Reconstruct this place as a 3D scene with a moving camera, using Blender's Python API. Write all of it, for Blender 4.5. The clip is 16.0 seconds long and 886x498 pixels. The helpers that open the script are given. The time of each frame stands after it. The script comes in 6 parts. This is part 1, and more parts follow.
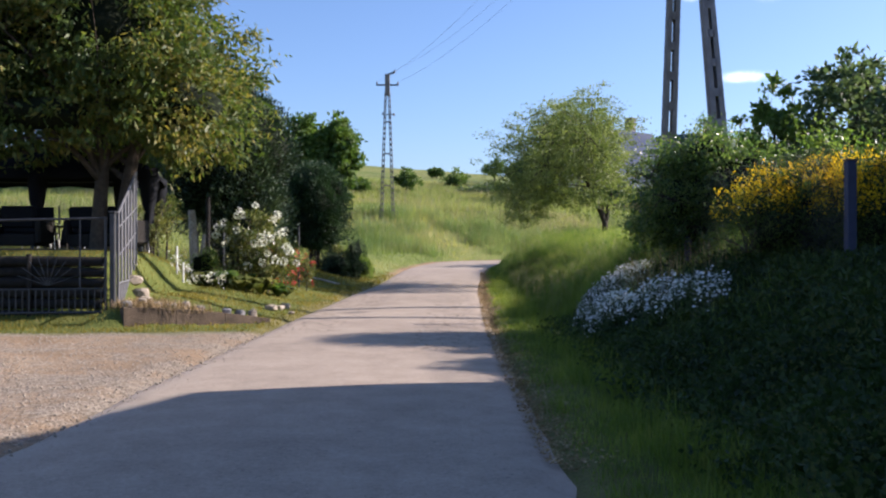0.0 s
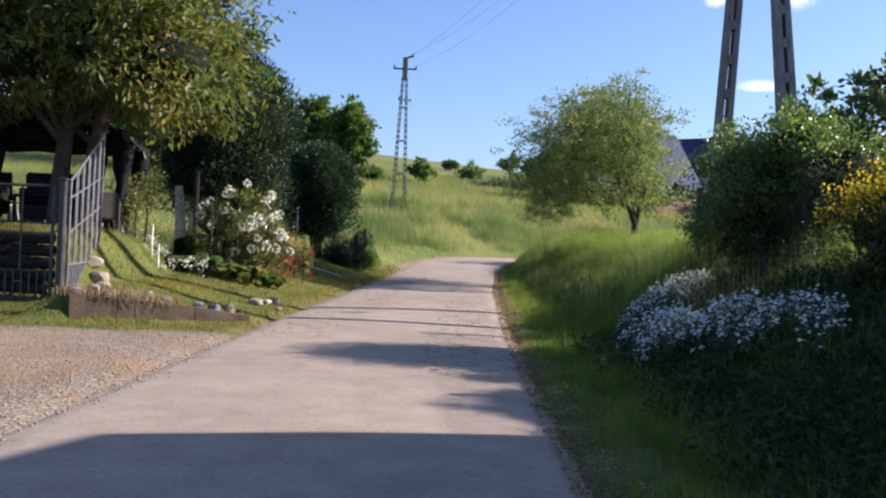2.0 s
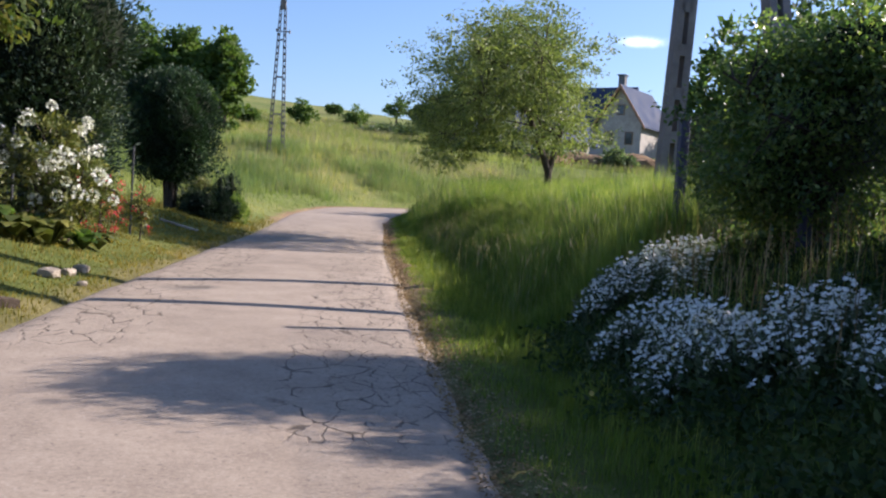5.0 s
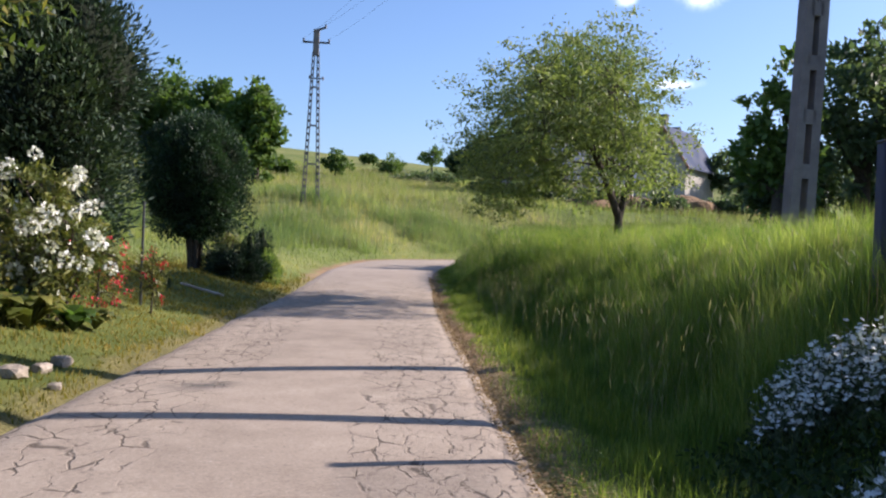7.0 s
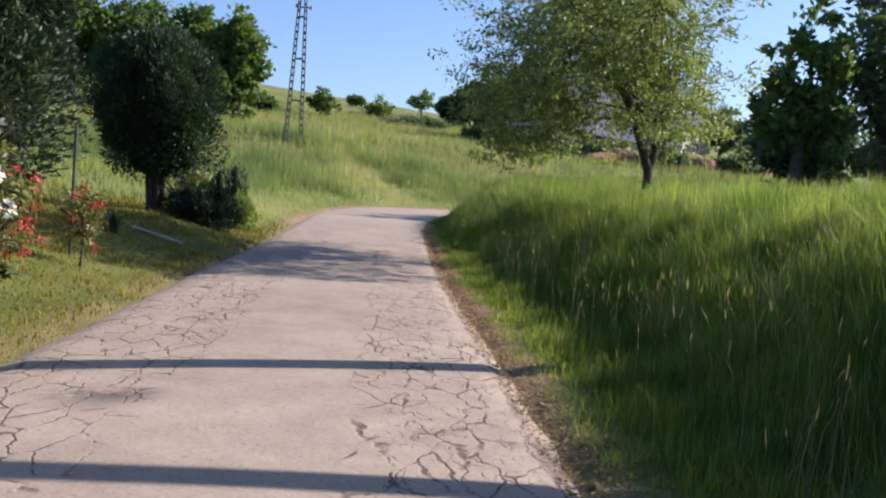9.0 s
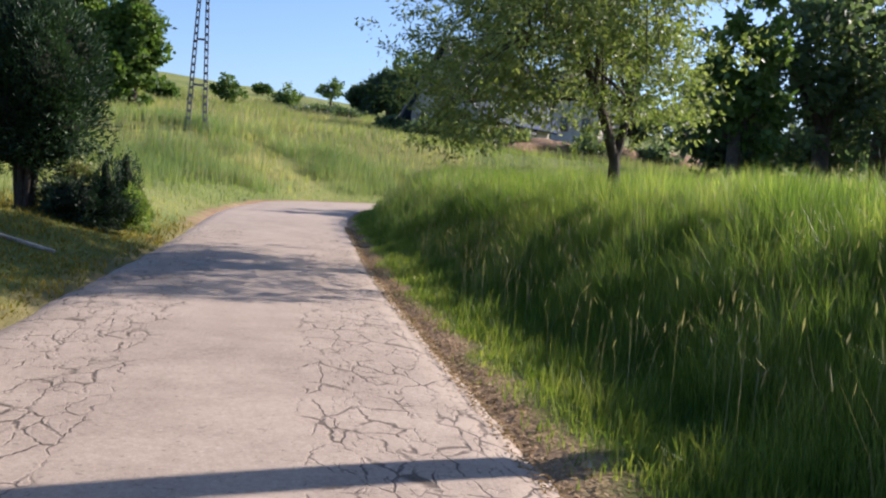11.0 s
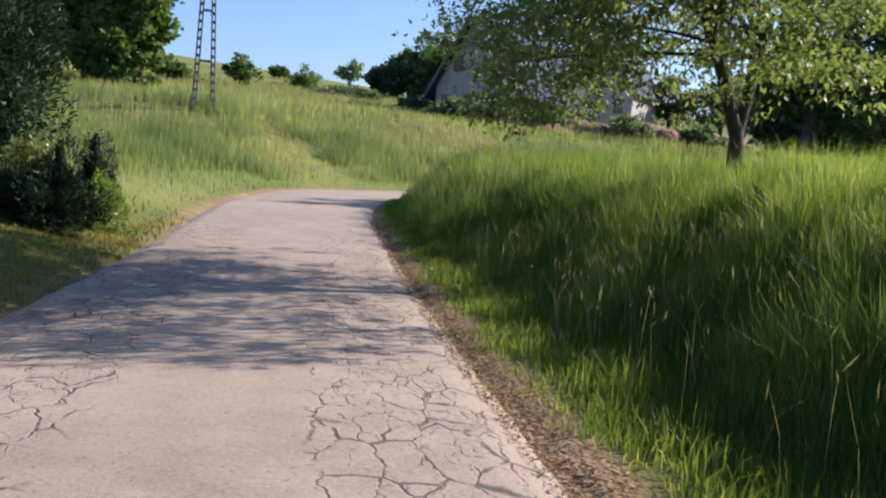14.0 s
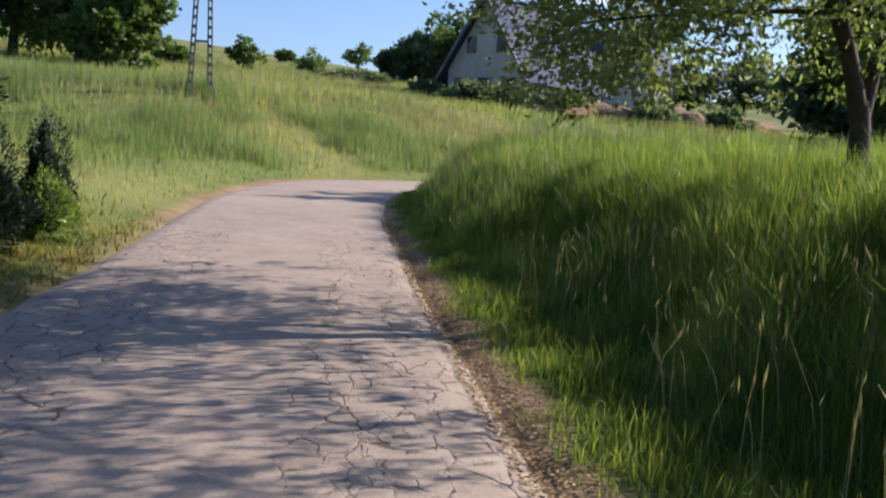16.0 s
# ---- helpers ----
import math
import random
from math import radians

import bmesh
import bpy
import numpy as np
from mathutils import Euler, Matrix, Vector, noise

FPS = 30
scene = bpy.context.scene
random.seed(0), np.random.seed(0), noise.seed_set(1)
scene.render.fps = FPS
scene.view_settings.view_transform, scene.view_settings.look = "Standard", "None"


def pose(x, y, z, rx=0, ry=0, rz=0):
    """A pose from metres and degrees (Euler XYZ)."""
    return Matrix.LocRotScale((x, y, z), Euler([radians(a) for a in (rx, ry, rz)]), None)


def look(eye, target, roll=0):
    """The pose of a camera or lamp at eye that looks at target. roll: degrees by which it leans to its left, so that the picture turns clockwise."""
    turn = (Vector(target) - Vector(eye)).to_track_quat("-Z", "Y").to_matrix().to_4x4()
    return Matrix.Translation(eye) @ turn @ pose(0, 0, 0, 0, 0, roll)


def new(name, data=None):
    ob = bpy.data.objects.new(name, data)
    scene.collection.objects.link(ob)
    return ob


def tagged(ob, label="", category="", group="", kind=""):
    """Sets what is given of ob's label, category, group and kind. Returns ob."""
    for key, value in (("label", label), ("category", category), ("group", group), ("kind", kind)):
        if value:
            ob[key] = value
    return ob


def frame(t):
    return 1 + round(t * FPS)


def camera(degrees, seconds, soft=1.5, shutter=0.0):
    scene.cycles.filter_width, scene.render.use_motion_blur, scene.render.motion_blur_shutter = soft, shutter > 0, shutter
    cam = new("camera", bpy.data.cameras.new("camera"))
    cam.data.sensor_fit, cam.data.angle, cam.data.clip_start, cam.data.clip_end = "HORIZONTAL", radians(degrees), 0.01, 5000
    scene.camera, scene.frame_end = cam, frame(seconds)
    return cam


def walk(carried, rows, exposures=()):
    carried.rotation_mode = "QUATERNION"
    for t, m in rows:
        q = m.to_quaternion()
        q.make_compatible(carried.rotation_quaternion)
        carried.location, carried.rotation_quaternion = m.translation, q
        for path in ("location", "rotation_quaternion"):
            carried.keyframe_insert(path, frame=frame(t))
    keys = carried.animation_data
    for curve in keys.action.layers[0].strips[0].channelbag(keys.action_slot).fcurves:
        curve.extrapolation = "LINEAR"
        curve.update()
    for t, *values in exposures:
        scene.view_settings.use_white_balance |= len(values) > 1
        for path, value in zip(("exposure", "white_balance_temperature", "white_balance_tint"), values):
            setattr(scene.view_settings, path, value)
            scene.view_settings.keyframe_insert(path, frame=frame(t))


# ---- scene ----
cam = camera(51.9, 16.0, soft=2.2)
EXPOSURE, SUN_STRENGTH, SKY_STRENGTH = 1.03, 5.0, 0.085
METRES, EYE, TILT, LEAN, TURN = 24.0, 1.45, 0.0, 0.0, 0.0
ROWS = [
    (0.0, 0.0, 0.0, 0.0, -0.0, 0.0, 0.0),
    (0.5, -0.0056, 0.0301, 0.0003, 0.98, 0.29, -0.82),
    (1.0, -0.0029, 0.0583, 0.0029, 1.32, 0.44, -1.97),
    (1.5, -0.0071, 0.09, 0.0013, 1.71, -0.07, -1.84),
    (2.0, -0.0046, 0.1157, 0.0004, 0.62, -0.4, -2.97),
    (2.5, -0.0068, 0.1425, 0.0002, -0.49, -0.79, -2.34),
    (3.0, -0.0062, 0.1759, -0.0002, -3.8, -2.84, -3.68),
    (5.5, -0.0041, 0.3365, 0.0008, -6.71, -3.23, -3.73),
    (6.0, -0.009, 0.3673, 0.0009, -5.25, -3.33, -3.0),
    (6.5, -0.0101, 0.4045, 0.0029, -5.74, -2.26, -2.7),
    (7.0, -0.0129, 0.4354, 0.0053, -4.54, -0.32, -2.27),
    (7.5, -0.0134, 0.4701, 0.0058, -4.64, 0.52, -1.75),
    (8.0, -0.0092, 0.5012, 0.0071, -6.46, 0.07, -2.97),
    (8.5, -0.0129, 0.533, 0.0053, -5.01, -3.36, -4.46),
    (11.0, -0.026, 0.692, 0.0045, -11.35, -3.6, -4.34),
    (11.5, -0.0228, 0.7194, 0.0067, -11.78, -4.16, -3.86),
    (12.0, -0.0241, 0.7513, 0.0054, -10.11, -4.48, -4.19),
    (12.5, -0.0189, 0.7819, 0.0049, -11.47, -4.54, -4.96),
    (13.0, -0.0183, 0.8117, 0.0032, -9.97, -3.85, -4.57),
    (13.5, -0.0154, 0.845, 0.0034, -11.71, -4.22, -5.87),
    (14.0, -0.0159, 0.8714, 0.0039, -10.17, -4.61, -4.03),
    (14.5, -0.0144, 0.9043, 0.0054, -9.99, -3.59, -4.42),
    (15.0, -0.0104, 0.9323, 0.006, -10.26, -2.91, -4.19),
    (15.5, -0.0113, 0.9653, 0.0053, -9.2, -5.41, -4.17),
    (16.0, -0.0054, 0.9938, 0.0083, -9.59, -5.57, -3.74),
]
walk(cam, [(t, pose(0, 0, EYE, TILT, LEAN, TURN) @ pose(METRES * x, METRES * y, METRES * z, 90 + pitch, roll, yaw)) for t, x, y, z, yaw, pitch, roll in ROWS],
     exposures=[(t, EXPOSURE + e, 5690, 20) for t, e in ((0.0, 0.04), (3.0, 0.0), (5.5, 0.02), (6.5, 0.10), (7.2, -0.08), (8.0, -0.22), (8.7, -0.08), (11.0, 0.08), (12.0, 0.16), (13.5, -0.03), (15.0, 0.04), (16.0, -0.11))])

# ---------------------------------------------------------------- light
SUN_ELEV, SUN_AZ = 29.0, 76.0      # degrees; azimuth clockwise from +y
world = bpy.data.worlds.new("sky")
scene.world = world
world.use_nodes = True
wn = world.node_tree
wn.nodes.clear()
sky = wn.nodes.new("ShaderNodeTexSky")
sky.sky_type = "NISHITA"
sky.sun_disc = False
sky.sun_elevation, sky.sun_rotation = radians(SUN_ELEV), radians(SUN_AZ)
sky.air_density, sky.dust_density, sky.ozone_density = 1.0, 1.0, 3.6
wbg = wn.nodes.new("ShaderNodeBackground")
wbg.inputs["Strength"].default_value = SKY_STRENGTH
wout = wn.nodes.new("ShaderNodeOutputWorld")
wn.links.new(wbg.outputs[0], wout.inputs[0])


def cloud_layer(colour_socket):
    """A few small fair-weather clouds low over the hill: soft puffs broken up by noise."""
    geo = wn.nodes.new("ShaderNodeTexCoord")
    fluff = wn.nodes.new("ShaderNodeTexNoise")
    fluff.inputs["Scale"].default_value = 38.0
    fluff.inputs["Detail"].default_value = 6.0
    fluff.inputs["Roughness"].default_value = 0.6
    wn.links.new(geo.outputs["Generated"], fluff.inputs["Vector"])
    total = None
    for bearing, height, wide, tall in CLOUDS:
        b, e = radians(bearing), radians(height)
        way = (math.sin(b) * math.cos(e), math.cos(b) * math.cos(e), math.sin(e))
        sub = wn.nodes.new("ShaderNodeVectorMath")
        sub.operation = "SUBTRACT"
        sub.inputs[1].default_value = way
        wn.links.new(geo.outputs["Generated"], sub.inputs[0])
        scl = wn.nodes.new("ShaderNodeVectorMath")
        scl.operation = "MULTIPLY"
        scl.inputs[1].default_value = (1 / wide, 1 / wide, 1 / tall)
        wn.links.new(sub.outputs[0], scl.inputs[0])
        ln = wn.nodes.new("ShaderNodeVectorMath")
        ln.operation = "LENGTH"
        wn.links.new(scl.outputs[0], ln.inputs[0])
        inv = wn.nodes.new("ShaderNodeMapRange")
        inv.inputs["From Min"].default_value, inv.inputs["From Max"].default_value = 1.0, 0.0
        wn.links.new(ln.outputs["Value"], inv.inputs["Value"])
        if total is None:
            total = inv.outputs[0]
        else:
            mx = wn.nodes.new("ShaderNodeMath")
            mx.operation = "MAXIMUM"
            wn.links.new(total, mx.inputs[0])
            wn.links.new(inv.outputs[0], mx.inputs[1])
            total = mx.outputs[0]
    mul = wn.nodes.new("ShaderNodeMath")
    mul.operation = "MULTIPLY"
    wn.links.new(total, mul.inputs[0])
    wn.links.new(fluff.outputs[0], mul.inputs[1])
    rng = wn.nodes.new("ShaderNodeMapRange")
    rng.interpolation_type = "SMOOTHSTEP"
    rng.inputs["From Min"].default_value, rng.inputs["From Max"].default_value = 0.10, 0.55
    rng.inputs["To Max"].default_value = 0.85
    wn.links.new(mul.outputs[0], rng.inputs["Value"])
    mix = wn.nodes.new("ShaderNodeMixRGB")
    mix.inputs["Color2"].default_value = (13.0, 13.0, 13.4, 1)
    wn.links.new(rng.outputs[0], mix.inputs["Fac"])
    wn.links.new(colour_socket, mix.inputs["Color1"])
    wn.links.new(mix.outputs[0], wbg.inputs["Color"])


CLOUDS = [(19.8, 15.6, 0.046, 0.030), (18.5, 10.2, 0.045, 0.010), (15.2, 15.3, 0.022, 0.016)]
cloud_layer(sky.outputs[0])

sun_data = bpy.data.lights.new("sun", "SUN")
sun_data.energy, sun_data.angle, sun_data.color = SUN_STRENGTH, radians(0.55), (1.0, 0.85, 0.66)
sun = new("sun", sun_data)
az, el = radians(SUN_AZ), radians(SUN_ELEV)
sun.matrix_world = look((60, 20, 40), (60 - math.sin(az) * math.cos(el), 20 - math.cos(az) * math.cos(el), 40 - math.sin(el)))


# ---------------------------------------------------------------- materials
def material(name, rough=0.8, metal=0.0, spec=0.3):
    m = bpy.data.materials.new(name)
    m.use_nodes = True
    p = m.node_tree.nodes["Principled BSDF"]
    p.inputs["Roughness"].default_value = rough
    p.inputs["Metallic"].default_value = metal
    p.inputs["Specular IOR Level"].default_value = spec
    return m, m.node_tree, p


def noise_node(nt, scale, detail=4.0, rough=0.6, vec=None, distort=0.0):
    n = nt.nodes.new("ShaderNodeTexNoise")
    n.inputs["Scale"].default_value = scale
    n.inputs["Detail"].default_value = detail
    n.inputs["Roughness"].default_value = rough
    n.inputs["Distortion"].default_value = distort
    if vec is not None:
        nt.links.new(vec, n.inputs["Vector"])
    return n.outputs[0]


def ramp(nt, fac, stops):
    r = nt.nodes.new("ShaderNodeValToRGB")
    e = r.color_ramp.elements
    while len(e) < len(stops):
        e.new(0.5)
    for k, (pos, col) in enumerate(stops):
        e[k].position = pos
        e[k].color = (*col, 1) if len(col) == 3 else col
    nt.links.new(fac, r.inputs[0])
    return r.outputs[0]


def mixc(nt, fac, a, b, mode="MIX"):
    m = nt.nodes.new("ShaderNodeMixRGB")
    m.blend_type = mode
    for sock, v in ((m.inputs["Fac"], fac), (m.inputs["Color1"], a), (m.inputs["Color2"], b)):
        if isinstance(v, (int, float)):
            sock.default_value = v
        elif isinstance(v, tuple):
            sock.default_value = (*v, 1)
        else:
            nt.links.new(v, sock)
    return m.outputs[0]


def mathn(nt, op, a, b=0.0, c=None):
    m = nt.nodes.new("ShaderNodeMath")
    m.operation = op
    for k, v in enumerate((a, b) if c is None else (a, b, c)):
        if isinstance(v, (int, float)):
            m.inputs[k].default_value = v
        else:
            nt.links.new(v, m.inputs[k])
    return m.outputs[0]


def maprange(nt, v, a, b, c=0.0, d=1.0, smooth=True):
    m = nt.nodes.new("ShaderNodeMapRange")
    m.interpolation_type = "SMOOTHSTEP" if smooth else "LINEAR"
    for k, x in (("From Min", a), ("From Max", b), ("To Min", c), ("To Max", d)):
        m.inputs[k].default_value = x
    nt.links.new(v, m.inputs["Value"])
    return m.outputs[0]


def bump(nt, p, height, strength=0.5, dist=0.02):
    b = nt.nodes.new("ShaderNodeBump")
    b.inputs["Strength"].default_value = strength
    b.inputs["Distance"].default_value = dist
    nt.links.new(height, b.inputs["Height"])
    nt.links.new(b.outputs[0], p.inputs["Normal"])


def objco(nt):
    return nt.nodes.new("ShaderNodeTexCoord").outputs["Object"]


def worldco(nt):
    return nt.nodes.new("ShaderNodeNewGeometry").outputs["Position"]


def attr(nt, name):
    a = nt.nodes.new("ShaderNodeAttribute")
    a.attribute_name = name
    return a.outputs["Fac"]


def speckled(name, lo, hi, scale=6.0, rough=0.85, metal=0.0, relief=0.4, fine=60.0, spec=0.3, dist=0.01):
    """A plain worn surface: two tones at a large and a fine scale, with fine relief."""
    m, nt, p = material(name, rough, metal, spec)
    co = objco(nt)
    a = noise_node(nt, scale, 5, 0.65, co)
    b = noise_node(nt, fine, 3, 0.6, co)
    f = mathn(nt, "ADD", mathn(nt, "MULTIPLY", a, 0.7), mathn(nt, "MULTIPLY", b, 0.3))
    nt.links.new(ramp(nt, f, [(0.32, lo), (0.68, hi)]), p.inputs["Base Color"])
    nt.links.new(maprange(nt, a, 0.3, 0.7, max(rough - 0.12, 0.05), min(rough + 0.1, 1.0)), p.inputs["Roughness"])
    bump(nt, p, b, relief, dist)
    return m


def foliage(name, dark, mid, light, trans=0.35, rough=0.5, patch=0.8, spec=0.35, gain=1.6):
    """Leaf or blade: colour differs from leaf to leaf and in patches, and light shines through."""
    m, nt, p = material(name, rough, 0.0, spec)
    g = nt.nodes.new("ShaderNodeNewGeometry")
    isl = g.outputs["Random Per Island"]
    big = noise_node(nt, patch, 3, 0.6, g.outputs["Position"])
    f = mathn(nt, "ADD", mathn(nt, "MULTIPLY", isl, 0.5), mathn(nt, "MULTIPLY", maprange(nt, big, 0.3, 0.7), 0.5))
    col = ramp(nt, f, [(0.1, dark), (0.5, mid), (0.92, light)])
    nt.links.new(col, p.inputs["Base Color"])
    tr = nt.nodes.new("ShaderNodeBsdfTranslucent")
    nt.links.new(mixc(nt, 1.0, col, (gain, gain * 1.05, gain * 0.55), "MULTIPLY"), tr.inputs["Color"])
    mx = nt.nodes.new("ShaderNodeMixShader")
    mx.inputs[0].default_value = trans
    out = nt.nodes["Material Output"]
    nt.links.new(p.outputs[0], mx.inputs[1])
    nt.links.new(tr.outputs[0], mx.inputs[2])
    nt.links.new(mx.outputs[0], out.inputs[0])
    return m


def asphalt_material():
    m, nt, p = material("old asphalt", 0.9, 0, 0.25)
    co = worldco(nt)
    big = noise_node(nt, 0.35, 5, 0.6, co)
    mid = noise_node(nt, 2.2, 6, 0.7, co)
    grit = noise_node(nt, 90, 3, 0.7, co)
    pebble = noise_node(nt, 34, 2, 0.8, co)
    f = mathn(nt, "ADD", mathn(nt, "MULTIPLY", big, 0.22), mathn(nt, "ADD", mathn(nt, "MULTIPLY", mid, 0.30), mathn(nt, "ADD", mathn(nt, "MULTIPLY", grit, 0.2), mathn(nt, "MULTIPLY", pebble, 0.28))))
    col = ramp(nt, f, [(0.36, (0.205, 0.165, 0.128)), (0.5, (0.318, 0.262, 0.203)), (0.64, (0.430, 0.360, 0.282))])
    # crazed strips along both wheel tracks
    warp = nt.nodes.new("ShaderNodeVectorMath")
    warp.operation = "ADD"
    wob = nt.nodes.new("ShaderNodeTexNoise")
    wob.inputs["Scale"].default_value = 5.0
    wob.inputs["Detail"].default_value = 4.0
    wob.inputs["Roughness"].default_value = 0.5
    nt.links.new(co, wob.inputs["Vector"])
    sc = nt.nodes.new("ShaderNodeVectorMath")
    sc.operation = "SCALE"
    sc.inputs["Scale"].default_value = 0.17
    nt.links.new(wob.outputs["Color"], sc.inputs[0])
    nt.links.new(co, warp.inputs[0])
    nt.links.new(sc.outputs[0], warp.inputs[1])
    flat = nt.nodes.new("ShaderNodeVectorMath")
    flat.operation = "MULTIPLY"
    flat.inputs[1].default_value = (2.2, 0.95, 0.0)
    nt.links.new(warp.outputs[0], flat.inputs[0])
    cracks = []
    for scale, width in ((2.0, 0.040), (4.6, 0.050)):
        v = nt.nodes.new("ShaderNodeTexVoronoi")
        v.feature = "DISTANCE_TO_EDGE"
        v.inputs["Scale"].default_value = scale
        nt.links.new(flat.outputs[0], v.inputs["Vector"])
        cracks.append(maprange(nt, v.outputs["Distance"], width * 0.15, width, 1.0, 0.0))
    area = mathn(nt, "SUBTRACT", mathn(nt, "MULTIPLY", attr(nt, "crazed"), 1.25), mathn(nt, "MULTIPLY", noise_node(nt, 0.8, 4, 0.6, co), 0.5))
    gap = maprange(nt, noise_node(nt, 3.2, 4, 0.7, co), 0.40, 0.56)
    gap2 = maprange(nt, noise_node(nt, 5.0, 4, 0.7, co), 0.48, 0.60)
    c1 = mathn(nt, "MULTIPLY", cracks[0], mathn(nt, "MULTIPLY", gap, maprange(nt, area, 0.25, 0.6)))
    c2 = mathn(nt, "MULTIPLY", mathn(nt, "MULTIPLY", cracks[1], 0.7), mathn(nt, "MULTIPLY", gap2, maprange(nt, area, 0.6, 1.0)))
    crack = mathn(nt, "MAXIMUM", c1, c2)
    # rim worn pale and dusty
    col = mixc(nt, mathn(nt, "MULTIPLY", attr(nt, "dusty"), maprange(nt, mid, 0.35, 0.6)), col, (0.36, 0.30, 0.235))
    pits = maprange(nt, noise_node(nt, 24, 2, 0.5, co), 0.64, 0.72)
    col = mixc(nt, mathn(nt, "MULTIPLY", pits, 0.45), col, (0.09, 0.078, 0.065))
    chips = maprange(nt, noise_node(nt, 41, 2, 0.5, co), 0.64, 0.70)
    col = mixc(nt, mathn(nt, "MULTIPLY", chips, 0.4), col, (0.48, 0.43, 0.36))
    patch = attr(nt, "patch")
    col = mixc(nt, mathn(nt, "MULTIPLY", patch, maprange(nt, mid, 0.4, 0.55)), col, (0.07, 0.065, 0.06))
    col = mixc(nt, mathn(nt, "MULTIPLY", crack, 0.80), col, (0.050, 0.038, 0.028))
    nt.links.new(col, p.inputs["Base Color"])
    h = mathn(nt, "SUBTRACT", mathn(nt, "ADD", mathn(nt, "MULTIPLY", grit, 0.35), mathn(nt, "MULTIPLY", mid, 0.4)), mathn(nt, "MULTIPLY", crack, 0.8))
    bump(nt, p, h, 0.6, 0.012)
    return m


def ground_material():
    """Soil and turf under the grass, with gravel, bare earth and dry meadow where the place has them."""
    m, nt, p = material("ground", 0.95, 0, 0.15)
    co = worldco(nt)
    big = noise_node(nt, 0.08, 5, 0.6, co)
    mid = noise_node(nt, 1.3, 6, 0.65, co)
    fine = noise_node(nt, 30, 4, 0.7, co)
    f = mathn(nt, "ADD", mathn(nt, "MULTIPLY", mid, 0.6), mathn(nt, "MULTIPLY", fine, 0.4))
    turf = ramp(nt, f, [(0.3, (0.045, 0.062, 0.014)), (0.5, (0.095, 0.115, 0.026)), (0.72, (0.170, 0.165, 0.045))])
    mead = ramp(nt, mathn(nt, "ADD", mathn(nt, "MULTIPLY", big, 0.6), mathn(nt, "MULTIPLY", mid, 0.4)),
                [(0.32, (0.085, 0.120, 0.030)), (0.5, (0.150, 0.180, 0.050)), (0.68, (0.250, 0.225, 0.085))])
    col = mixc(nt, attr(nt, "meadow"), turf, mead)
    earth = ramp(nt, f, [(0.3, (0.13, 0.084, 0.046)), (0.5, (0.25, 0.168, 0.096)), (0.72, (0.39, 0.285, 0.178))])
    col = mixc(nt, attr(nt, "earth"), col, earth)
    vor = nt.nodes.new("ShaderNodeTexVoronoi")
    vor.inputs["Scale"].default_value = 26.0
    nt.links.new(co, vor.inputs["Vector"])
    stone = ramp(nt, mathn(nt, "ADD", mathn(nt, "MULTIPLY", vor.outputs["Color"], 0.5), mathn(nt, "MULTIPLY", fine, 0.5)),
                 [(0.25, (0.12, 0.098, 0.074)), (0.5, (0.235, 0.196, 0.148)), (0.8, (0.38, 0.325, 0.25))])
    stone = mixc(nt, maprange(nt, noise_node(nt, 0.55, 5, 0.7, co), 0.42, 0.62, 0.0, 0.75), stone, earth)
    grav = attr(nt, "gravel")
    col = mixc(nt, grav, col, stone)
    nt.links.new(col, p.inputs["Base Color"])
    h = mathn(nt, "ADD", mathn(nt, "MULTIPLY", fine, 0.5), mathn(nt, "MULTIPLY", vor.outputs["Distance"], -0.6))
    bump(nt, p, h, 0.8, 0.03)
    return m


